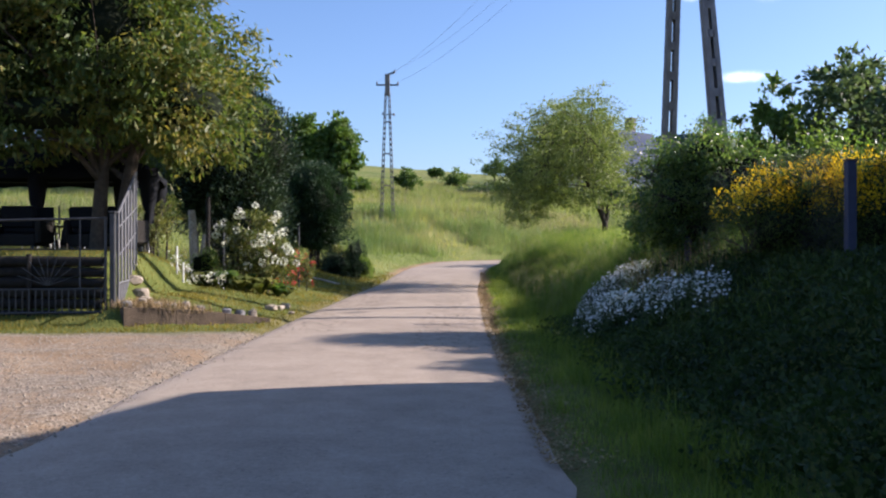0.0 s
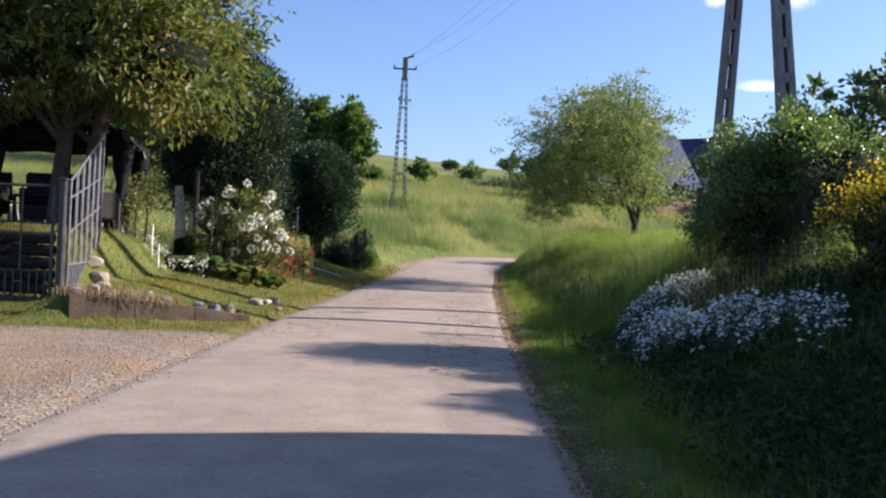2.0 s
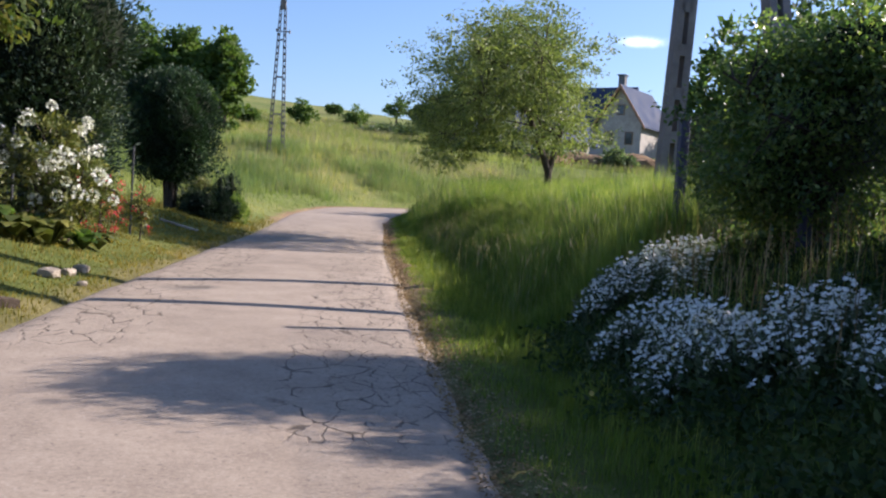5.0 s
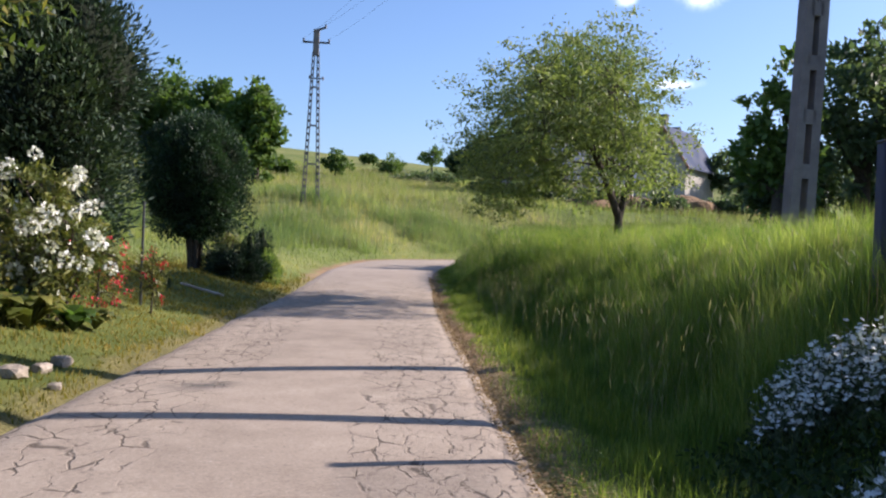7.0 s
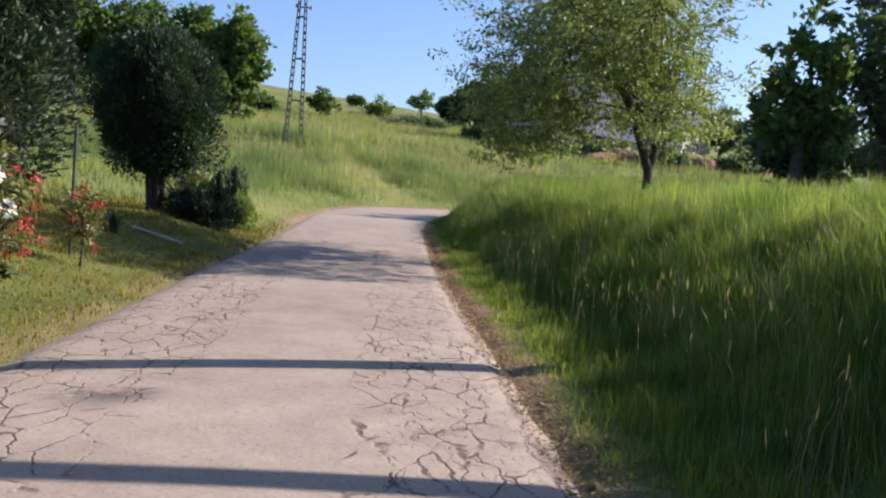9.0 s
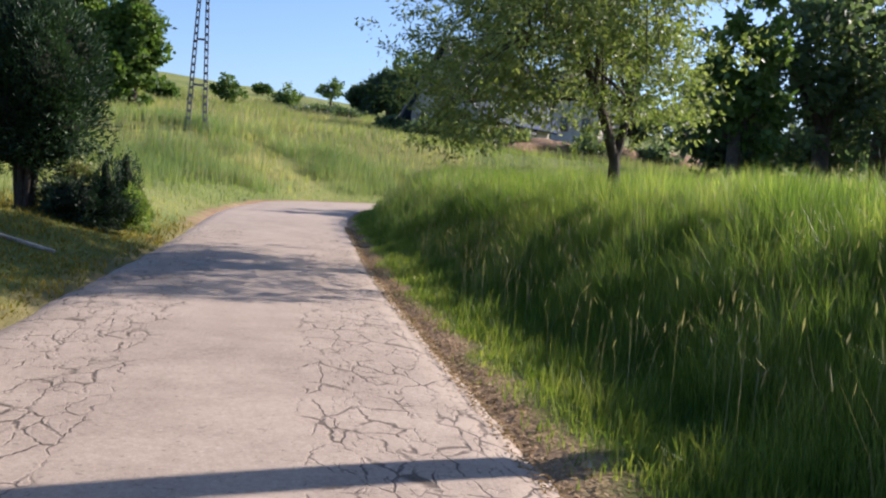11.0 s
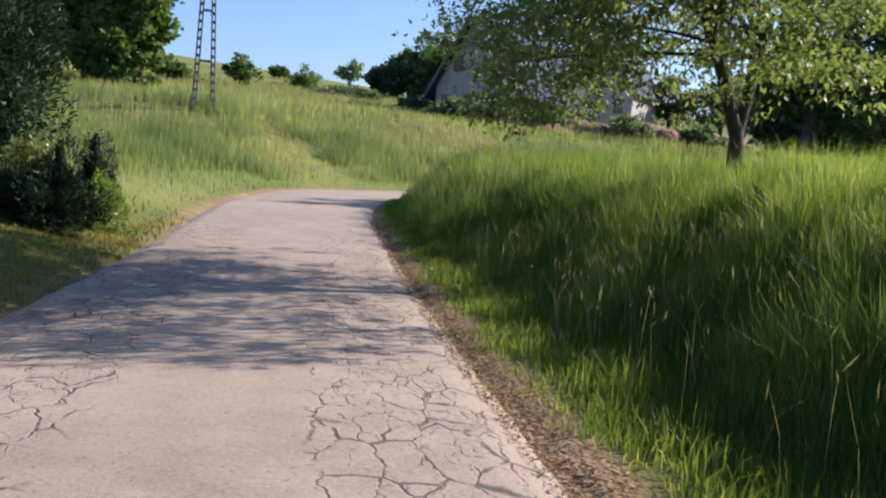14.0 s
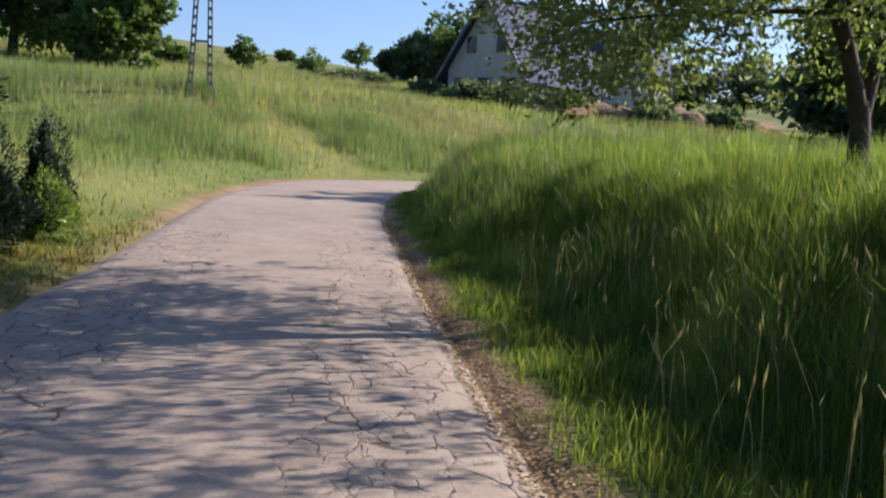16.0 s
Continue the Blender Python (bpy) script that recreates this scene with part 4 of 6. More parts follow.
def hill_pylon():
    x, y = -3.85, 63.0
    root = thing("lattice_pylon", (x, y, tz(x, y)), "slender slotted concrete power pylon standing in the meadow", "pylon")
    ladder("leg", (-0.42, 0.0, -0.4), (-0.12, 0, 8.6), 0.24, 0.17, 0.16, 0.06, 24, M["pole"], root, (1, 0, 0), 0.06)
    ladder("leg", (0.42, 0.05, -0.4), (0.12, 0.05, 8.6), 0.24, 0.17, 0.16, 0.06, 24, M["pole"], root, (1, 0, 0), 0.06)
    part("mast_head", box((0, 0, 9.15), (0.34, 0.2, 1.5), bevel=0.02), M["pole"], root)
    for k, z in enumerate((2.2, 4.4, 6.6)):
        part("tie", box((0, 0.02, z), (0.84 - 0.07 * z - 0.2, 0.1, 0.1), bevel=0.01), M["pole"], root)
    part("crossarm", box((0, 0, 9.15), (1.55, 0.10, 0.10), bevel=0.01), M["iron"], root)
    part("bracket", box((0.28, 0, 9.95), (0.5, 0.10, 0.12), Matrix.Rotation(radians(-18), 4, "Y"), 0.01), M["iron"], root)
    for ax, z in ((-0.72, 9.28), (0.72, 9.28), (0.45, 7.1), (-0.3, 7.15), (0.5, 10.1)):
        rod("insulator", (ax, 0, z - 0.09), (ax, 0, z + 0.09), 0.06, M["porcelain"], root)
    part("lower_arm", box((0.1, 0, 7.1), (0.8, 0.06, 0.06), bevel=0.008), M["iron"], root)


def power_line(a, b, sag):
    """A slack wire from pole to pole."""
    a, b = np.array(a), np.array(b)
    t = np.linspace(0, 1, 25)[:, None]
    path = a + (b - a) * t - np.array([[0, 0, 1.0]]) * sag * 4 * t * (1 - t)
    v, f = tube_np(path, np.full(25, 0.006), 4)
    tagged(put("power_line", mesh_np("power_line", v, f), M["iron"]), "thin dark power line slung between the poles", "wire", "power lines")


pole_g = a_frame_pole()
hill_pylon()
for ax, bx in ((-0.72, -0.72), (0.36, 0.45), (0.72, 0.72)):
    power_line((POLE[0] + 0.36 + ax, POLE[1] - 0.05, pole_g + 11.15), (-3.85 + bx, 63.0, tz(-3.85, 63.0) + (9.35 if abs(bx) > 0.5 else 10.15)), 0.9)


# ---------------------------------------------------------------- fence, shrubs and flowers at the bank
FENCE_POSTS = [(3.86, 17.59, 1.52), (4.05, 15.04, 1.62), (4.42, 12.3, 1.45), (4.52, 10.1, 1.30)]


def chain_link(name, a, b, height, cell, wire, mat, label, low=0.05):
    """Woven wire between two points: every wire is a thin three-sided strand."""
    ax, ay, az = a
    bx, by, bz = b
    L = math.hypot(bx - ax, by - ay)
    chunks = []
    n = int((L + height) / cell)
    for k in range(n):
        for sgn in (1, -1):
            u0 = k * cell - (height if sgn > 0 else 0.0)
            u1 = u0 + height * sgn if sgn > 0 else u0 - height
            z0, z1 = 0.0, height
            if sgn > 0:
                lo, hi = max(u0, 0.0), min(u0 + height, L)
                if hi - lo < 0.02:
                    continue
                pa, pb = (lo, lo - u0), (hi, hi - u0)
            else:
                lo, hi = max(u0 - height, 0.0), min(u0, L)
                if hi - lo < 0.02:
                    continue
                pa, pb = (lo, u0 - lo), (hi, u0 - hi)
            pts = []
            for u, h in (pa, pb):
                f = u / L
                pts.append((ax + (bx - ax) * f, ay + (by - ay) * f, az + (bz - az) * f + low + h))
            chunks.append(tube_np(pts, [wire, wire], 3))
    v, f = join_np(chunks)
    return tagged(put(name, mesh_np(name, v, f), mat), label, "fence mesh", kind="stuff")


def bank_fence():
    for x, y, h in FENCE_POSTS:
        z = tz(x, y)
        post = thing("fence_post", (x, y, z), "dark blue painted steel fence post on the bank", "fence post", "posts of the bank fence")
        part("post", box((0, 0, h / 2 - 0.1), (0.105, 0.105, h + 0.2), bevel=0.008), M["blue_post"], post)
        part("cap", box((0, 0, h + 0.01), (0.12, 0.12, 0.02), bevel=0.005), M["iron"], post, "flat steel cap")
    for (x0, y0, h0), (x1, y1, h1) in zip(FENCE_POSTS, FENCE_POSTS[1:]):
        chain_link("wire_mesh", (x0, y0, tz(x0, y0)), (x1, y1, tz(x1, y1)), 1.5, 0.075, 0.0022, M["iron"], "dark chain-link wire mesh between blue posts")


bank_fence()
broadleaf("hedge_shrub", "dense dark green shrub growing over the wire fence", (4.2, 15.1), [(0, 0, 0.9, 0.1, 0, 0.04), (0.2, 0.2, 0.9, -0.1, 0, 0.035)],
          [(0.0, 0.1, 1.2, 1.05, 1.0, 0.95), (0.15, -0.2, 1.85, 0.70, 0.75, 0.60), (-0.15, 0.2, 0.75, 0.95, 0.9, 0.65), (0.6, -0.5, 1.5, 0.8, 0.8, 0.7), (-0.3, 0.5, 1.7, 0.45, 0.5, 0.5)],
          1250, 30, 0.17, (0.058, 0.032), "hedge", "bark", 41, "shrub", 0.1, 0.55, core=0.50)
broadleaf("tall_shrub", "tall leafy shrub behind the wire fence", (5.7, 13.7), [(0, 0, 1.0, 0.1, 0, 0.04)],
          [(0.0, 0.0, 1.1, 0.75, 0.8, 0.9), (0.1, 0.0, 1.7, 0.5, 0.6, 0.5)], 260, 34, 0.17, (0.065, 0.035), "bush", "bark", 42, "shrub", 0.1, 0.35)
broadleaf("back_shrub", "leafy green shrub in the garden behind the broom", (6.6, 12.9), [(0, 0, 0.9, 0.1, 0, 0.04)],
          [(0.0, 0.0, 1.05, 1.2, 1.2, 0.95), (0.4, -0.8, 1.0, 1.0, 0.9, 0.9)], 420, 34, 0.18, (0.07, 0.035), "bush", "bark", 43, "shrub", 0.1, 0.35)


def broom_bush(x, y, blobs, seed, flowers):
    rng = np.random.default_rng(seed)
    root = broadleaf("broom_bush", "broom bush covered in bright yellow flowers on top", (x, y), [(0, 0, 0.6, 0.05, 0, 0.03)], blobs, 620, 40, 0.15,
                     (0.07, 0.014), "broom", "bark", seed, "shrub", -0.35, 0.6, "broom bushes", core=0.7)
    pts, out = crown_points(rng, blobs, flowers * 3, 0.85)
    ok = (pts[:, 2] > blobs[0][2] + 0.05) & (wave(pts[:, 0] * 3, pts[:, 1] * 3, 0.6, seed) > -0.15)
    pts, out = pts[ok], out[ok]
    rep = np.repeat(np.arange(len(pts)), 9)
    lp = pts[rep] + rng.normal(0, 0.055, (len(rep), 3))
    v, f = leaves_np(rng, lp, out[rep], 0.036, 0.03, 0.9)
    put("flowers", mesh_np("flowers", v, f), M["yellow"], root, "bright yellow flowers")


broom_bush(4.65, 11.9, [(0, 0, 0.70, 0.90, 0.95, 0.72), (0.5, -0.4, 0.75, 0.8, 0.8, 0.65)], 44, 900)
broom_bush(5.5, 10.9, [(0, 0, 0.70, 0.8, 0.8, 0.72)], 45, 600)


def flower_carpet(name, cx, cy, rx, ry, n, seed, label):
    """White rockery flowers hanging down the bank in a cushion of grey-green leaves."""
    rng = np.random.default_rng(seed)
    a, r = rng.uniform(0, 2 * np.pi, n * 3), np.sqrt(rng.uniform(0, 1, n * 3))
    x, y = cx + rx * r * np.cos(a), cy + ry * r * np.sin(a)
    keep = rng.uniform(0, 1, len(x)) < smooth(-0.3, 0.45, wave(x, y, 0.4, seed)) * smooth(1.05, 0.6, r)
    x, y, r = x[keep], y[keep], r[keep]
    h = (0.14 + 0.32 * np.sqrt(np.clip(1 - r ** 2, 0, 1))) * rng.uniform(0.6, 1.15, len(x))
    z = terrain(x, y)
    root = thing(name, (cx, cy, tz(cx, cy)), label, "flowering plant", "white flower cushions")
    o = np.array([[cx, cy, tz(cx, cy)]])
    m = len(x)
    k = np.repeat(np.arange(m), 5)
    lp = np.stack([x[k], y[k], z[k] + h[k] * rng.uniform(0.05, 0.9, len(k))], 1) + rng.normal(0, 0.03, (len(k), 3)) - o
    v, f = leaves_np(rng, lp, np.tile([[-0.3, 0, 0.8]], (len(k), 1)), 0.075, 0.018, 0.6)
    put("foliage", mesh_np("foliage", v, f), M["silver_leaf"], root)
    fl = rng.choice(m, n, replace=m < n)
    top = np.stack([x[fl], y[fl], z[fl] + h[fl] * rng.uniform(0.75, 1.08, n)], 1) + rng.normal(0, 0.02, (n, 3)) - o
    tilt = np.tile([[-0.35, -0.25, 1.0]], (n, 1)) + rng.normal(0, 0.35, (n, 3))
    tilt /= np.linalg.norm(tilt, axis=1)[:, None]
    u = np.cross(tilt, rng.normal(0, 1, (n, 3)))
    u /= np.linalg.norm(u, axis=1)[:, None]
    w = np.cross(tilt, u)
    chunks = []
    s = rng.uniform(0.011, 0.019, n)[:, None]
    for q in range(5):
        an = 2 * np.pi * q / 5
        dv = u * math.cos(an) + w * math.sin(an)
        sv = -u * math.sin(an) + w * math.cos(an)
        vv = np.stack([top, top + dv * s * 0.75 + sv * s * 0.5, top + dv * s * 1.5 + tilt * s * 0.3, top + dv * s * 0.75 - sv * s * 0.5], 1)
        chunks.append(vv)
    vv = np.stack(chunks, 1).reshape(-1, 3)
    put("blossoms", mesh_np("blossoms", vv, np.arange(len(vv)).reshape(-1, 4)), M["white_petal"], root, "small white blossoms")


flower_carpet("white_flower_cushion", 3.15, 16.5, 0.75, 1.05, 2000, 51, "cushion of white rockery flowers hanging down the bank")
flower_carpet("white_flower_cushion", 2.50, 14.1, 0.50, 1.35, 2200, 52, "low cushion of white flowers in shade below the fence")
flower_carpet("white_flower_cushion", 3.05, 13.2, 0.50, 0.8, 700, 53, "thin patch of white flowers under the broom")


def dry_stalks():
    rng = np.random.default_rng(54)
    x, y = rng.uniform(2.9, 5.0, 420), rng.uniform(12.5, 17.3, 420)
    root = np.stack([x, y, terrain(x, y)], 1)
    v, f, tip = blades_np(rng, root, rng.uniform(0.4, 0.85, 420), np.full(420, 0.008), 0.2)
    tagged(put("dry_stalks", mesh_np("dry_stalks", v, f), M["straw"]), "dry brown stalks at the foot of the fence", "plant stalks", kind="stuff")


flower_carpet("white_flower_cushion", 3.15, 11.6, 0.45, 1.0, 700, 56, "thin patch of white flowers under the broom")

dry_stalks()


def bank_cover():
    """Low ivy and weeds added on the bank below the fence, their dark colour standing in for its shade."""
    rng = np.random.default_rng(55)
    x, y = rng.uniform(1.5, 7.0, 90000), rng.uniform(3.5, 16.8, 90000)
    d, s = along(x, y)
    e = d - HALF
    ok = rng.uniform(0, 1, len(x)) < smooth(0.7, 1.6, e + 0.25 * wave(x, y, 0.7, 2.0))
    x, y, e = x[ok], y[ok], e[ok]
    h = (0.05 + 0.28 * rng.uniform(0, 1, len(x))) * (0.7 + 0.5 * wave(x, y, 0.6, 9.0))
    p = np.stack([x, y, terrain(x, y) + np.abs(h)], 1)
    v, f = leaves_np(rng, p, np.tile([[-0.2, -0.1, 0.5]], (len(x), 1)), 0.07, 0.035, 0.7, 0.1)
    tagged(put("bank_shade_weeds", mesh_np("bank_shade_weeds", v, f), M["bush_dark"]), "added low weeds and ivy, coloured dark for the bank's shade", "ground cover", kind="stuff")


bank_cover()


# ---------------------------------------------------------------- garden: flowering shrubs and bed
def rhododendron():
    rng = np.random.default_rng(61)
    blobs = [(0, 0, 1.0, 0.95, 0.8, 0.75), (-0.25, 0, 1.5, 0.7, 0.6, 0.55), (0.4, -0.1, 0.75, 0.65, 0.6, 0.5)]
    root = broadleaf("rhododendron", "tall rhododendron with white flower trusses and yellow-green leaves", (-4.55, 22.8),
                     [(0, 0, 0.7, 0.2, 0, 0.03), (-0.1, 0.05, 0.8, -0.3, 0, 0.03), (0.1, 0, 0.6, 0.4, 0.1, 0.025)], blobs, 150, 26, 0.15,
                     (0.13, 0.042), "rhodo_leaf", "bark", 61, "shrub", 0.1, 0.55)
    pts, out = crown_points(rng, blobs, 52, 0.97)
    for p, d in zip(pts, out):
        if p[1] > 0.35 or p[2] < 0.55:
            continue
        n = 46
        q = rng.normal(0, 1, (n, 3))
        q /= np.linalg.norm(q, axis=1)[:, None]
        r = rng.uniform(0.05, 0.078)
        v, f = leaves_np(rng, q * r, q, r * 0.75, r * 0.8, 0.25)
        b = put("flower_truss", mesh_np("flower_truss", v, f), M["white_petal"], root, "round white flower truss")
        b.location = Vector(p + d * 0.05)


def azalea(x, y, rx, h, n, seed, label):
    rng = np.random.default_rng(seed)
    blobs = [(0, 0, h * 0.6, rx, rx * 0.7, h * 0.42)]
    root = broadleaf("azalea", label, (x, y), [(0, 0, h * 0.5, 0.02, 0, 0.015)], blobs, 60, 22, 0.09, (0.05, 0.022), "rhodo_leaf", "bark", seed, "shrub", 0.0, 0.4, "red azaleas")
    pts, out = crown_points(rng, blobs, n, 0.8)
    rep = np.repeat(np.arange(n), 14)
    v, f = leaves_np(rng, pts[rep] + rng.normal(0, 0.035, (len(rep), 3)), out[rep], 0.04, 0.035, 0.8)
    tagged(put("blossom_mass", mesh_np("blossom_mass", v, f), M["red_petal"], root, "coral red flowers"), kind="stuff")


rhododendron()
azalea(-4.1, 23.5, 0.50, 1.20, 30, 62, "low azalea with coral red flowers in the bed")
azalea(-3.85, 25.6, 0.30, 1.10, 9, 63, "small red azalea beside the yew")


def hosta(x, y, r, n, seed, label, mat="silver_leaf"):
    """A clump of broad arching leaves."""
    rng = np.random.default_rng(seed)
    root = thing("hosta", (x, y, tz(x, y)), label, "garden plant", "leafy plants of the bed")
    a = rng.uniform(0, 2 * np.pi, n)
    tilt = rng.uniform(0.25, 1.2, n)
    chunks = []
    for ai, ti in zip(a, tilt):
        d = np.array([math.cos(ai), math.sin(ai), 0])
        s = np.array([-d[1], d[0], 0])
        L = r * rng.uniform(0.7, 1.15)
        rows = []
        for u, w, lift in ((0.0, 0.02, 0.0), (0.45, 0.16, 0.62), (0.75, 0.15, 0.72), (1.0, 0.015, 0.52)):
            c = d * L * u * math.sin(ti) + np.array([0, 0, L * lift * math.cos(ti * 0.75) + 0.02])
            rows += [c - s * w * L * 1.5, c + s * w * L * 1.5]
        v = np.array(rows)
        f = np.array([[0, 1, 3, 2], [2, 3, 5, 4], [4, 5, 7, 6]])
        chunks.append((v, f))
    v, f = join_np(chunks)
    put("leaves", mesh_np("leaves", v, f), M[mat], root)


for k, (x, y, r, n) in enumerate([(-4.35, 21.7, 0.42, 34), (-4.05, 22.4, 0.36, 28), (-4.75, 21.4, 0.40, 34), (-5.2, 21.6, 0.42, 30), (-5.6, 21.5, 0.38, 26), (-4.7, 22.1, 0.4, 26), (-3.95, 23.0, 0.3, 22)]):
    hosta(x, y, r * 1.25, n, 70 + k, "broad-leaved green plant at the front of the bed", "bush" if k % 2 else "rhodo_leaf")


def low_flowers(x0, x1, y0, y1, n, seed):
    rng = np.random.default_rng(seed)
    x, y = rng.uniform(x0, x1, n), rng.uniform(y0, y1, n)
    z = terrain(x, y) + rng.uniform(0.12, 0.4, n)
    k = np.repeat(np.arange(n), 6)
    p = np.stack([x, y, z], 1)[k] + rng.normal(0, 0.025, (n * 6, 3))
    v, f = leaves_np(rng, p, np.tile([[0.3, -0.3, 0.7]], (n * 6, 1)), 0.04, 0.035, 0.8)
    tagged(put("white_bed_flowers", mesh_np("white_bed_flowers", v, f), M["white_petal"]), "scattered small white flowers in the garden bed", "flowers", kind="stuff")


low_flowers(-6.2, -5.0, 20.4, 21.4, 60, 81)


def yucca(x, y):
    rng = np.random.default_rng(82)
    root = thing("yucca", (x, y, tz(x, y)), "tuft of narrow grey-green spiky leaves", "garden plant")
    n = 70
    v, f, t = blades_np(rng, rng.normal(0, 0.03, (n, 3)) * np.array([[1, 1, 0]]), rng.uniform(0.25, 0.5, n), np.full(n, 0.03), 0.7)
    put("leaves", mesh_np("leaves", v, f), M["silver_leaf"], root)


yucca(-4.45, 29.6)


def boulder(name, label, x, y, size, mat, seed, sink=0.25, group="stones of the bed"):
    rng = np.random.default_rng(seed)
    bm = bmesh.new()
    bmesh.ops.create_icosphere(bm, subdivisions=2, radius=1.0)
    sx, sy, sz = size
    for v in bm.verts:
        k = 1 + 0.16 * math.sin(v.co.x * 3 + seed) + 0.14 * math.sin(v.co.y * 4 + seed * 2) + rng.uniform(-0.05, 0.05)
        p = v.co * k
        q = [max(-0.8, min(0.8, c)) for c in p]
        v.co = Vector((q[0] * sx, q[1] * sy, q[2] * sz))
    ob = part(name, bm, M[mat])
    ob.location = (x, y, tz(x, y) + sz * (0.8 - sink))
    ob.rotation_euler = (0, 0, rng.uniform(0, 3))
    return tagged(ob, label, "stone", group)


def bed_wall():
    """Low stained wall that holds the bed, running down into the lawn."""
    first, last = Vector(WALL_A), Vector(WALL_B)
    d = last - first
    n = Vector((d.y, -d.x)).normalized()
    root = thing("bed_wall", (first.x, first.y, 0.05), "low stained concrete wall holding the garden bed", "garden wall")
    k = 3
    for i in range(k):
        a, b = first + d * (i / k), first + d * ((i + 0.998) / k)
        za, zb = float(wall_top(i / k)) + 0.02, float(wall_top((i + 1) / k)) + 0.02
        bm = bmesh.new()
        vs = []
        for p, z in ((a, za), (b, zb)):
            for s, zz in ((0.12, -0.15), (-0.12, -0.15), (-0.12, z), (0.10, z)):
                q = p + n * s - first
                vs.append(bm.verts.new((q.x, q.y, zz)))
        for q in range(4):
            bm.faces.new((vs[q], vs[(q + 1) % 4], vs[4 + (q + 1) % 4], vs[4 + q]))
        bm.faces.new(vs[3::-1])
        bm.faces.new(vs[4:])
        bmesh.ops.recalc_face_normals(bm, faces=bm.faces[:])
        bmesh.ops.bevel(bm, geom=bm.edges[:], offset=0.008, segments=1, affect="EDGES")
        part("wall_section", bm, M["wall"], root)
    n2 = -n
    for i in range(10):
        u = (i + 0.6) / 10.5
        p = first + d * u + n2 * 0.16
        pale = i in (1, 4, 9)
        if i == 6:
            continue
        s = (0.09, 0.09, 0.12) if pale else (0.12, 0.10, 0.08)
        ob = boulder("edging_stone", "pale rounded field stone on the bed wall" if pale else "dark grey square stone on the bed wall", p.x, p.y, s, "stone" if pale else "stone_grey", 90 + i)
        ob.location.z = max(tz(p.x, p.y), float(wall_top(u)) + 0.05) + s[2] * 0.5


bed_wall()
for k, (x, y, s) in enumerate([(-3.54, 20.4, 0.13), (-3.56, 19.9, 0.12), (-3.66, 19.4, 0.15), (-3.2, 19.2, 0.08), (-5.75, 17.3, 0.20), (-5.55, 17.0, 0.16), (-5.95, 17.6, 0.2)]):
    boulder("lawn_stone", "pale rounded stone lying on the lawn", x, y, (s, s * 0.9, s * 0.6), "stone", 110 + k, group="stones on the lawn")


# ---------------------------------------------------------------- gate
def gate_leaf(name, a, b, low, top_a, top_b, label, sunburst, mat):
    a, b = Vector(a), Vector(b)
    d = b - a
    L = d.length
    root = thing(name, (a.x, a.y, 0), label, "gate", "leaves of the driveway gate", math.degrees(math.atan2(d.y, d.x)))
    top = lambda u: top_a + (top_b - top_a) * u / L

    def bar(nm, p, q, r=0.012):
        rod(nm, (p[0], 0, p[1]), (q[0], 0, q[1]), r, mat, root, 6)

    bar("stile", (0.03, low), (0.03, top(0.03)), 0.024)
    bar("stile", (L - 0.03, low), (L - 0.03, top(L)), 0.024)
    bar("top_rail", (0, top(0)), (L, top(L)), 0.022)
    bar("bottom_rail", (0, low + 0.04), (L, low + 0.04), 0.022)
    bar("lower_rail", (0, low + 0.44), (L, low + 0.44), 0.018)
    n = int(L / 0.105)
    for k in range(1, n):
        bar("picket", (L * k / n, low + 0.04), (L * k / n, low + 0.44))
    m = max(4, int(L / 0.42))
    for k in range(1, m):
        u = L * k / m
        if sunburst and abs(u - L * 0.27) < 0.5:
            continue
        bar("tall_bar", (u, low + 0.44), (u, top(u)), 0.014)
    if sunburst:
        cx = L * 0.27
        for k in range(9):
            an = radians(20 + 17.5 * k)
            bar("ray", (cx, low + 0.50), (cx + 0.52 * math.cos(an), low + 0.50 + 0.52 * math.sin(an)), 0.008)
        bar("upper_rail", (0, low + 1.12), (L, low + 1.12), 0.014)
    else:
        for z in (0.9, 1.4):
            bar("mid_rail", (0, low + z), (L, low + z + (top_b - top_a) * 0.5), 0.014)
        for k in range(1, 6):
            bar("slat", (L * k / 6 + 0.08, low + 0.44), (L * k / 6 + 0.08, top(L * k / 6)), 0.02)
    return root


GATE_Z = tz(-5.9, 15.6)
gate_leaf("gate_leaf", (-5.78, 15.68), (-9.3, 15.0), GATE_Z + 0.06, GATE_Z + 1.72, GATE_Z + 1.62, "dark iron gate leaf with pickets and sunburst rays", True, M["iron"])
gate_leaf("open_gate_leaf", (-5.66, 15.85), (-6.25, 18.55), GATE_Z + 0.15, GATE_Z + 1.80, GATE_Z + 2.75, "grey iron gate leaf standing open", False, M["iron_grey"])
gp = thing("gate_post", (-5.70, 15.72, GATE_Z), "dark square iron gate post", "gate post")
part("post", box((0, 0, 0.85), (0.09, 0.09, 1.9), bevel=0.01), M["iron"], gp)
part("cap", box((0, 0, 1.82), (0.12, 0.12, 0.04), bevel=0.015), M["iron"], gp)


def dry_tuft(x, y, seed):
    rng = np.random.default_rng(seed)
    root = thing("dry_grass_tuft", (x, y, tz(x, y)), "tuft of dry brown grass at the foot of the gate post", "grass tuft", "dry grass tufts")
    n = 260
    v, f, t = blades_np(rng, rng.normal(0, 0.16, (n, 3)) * np.array([[1, 1, 0]]), rng.uniform(0.06, 0.20, n), np.full(n, 0.011), 0.9)
    put("blades", mesh_np("blades", v, f), M["straw"], root)


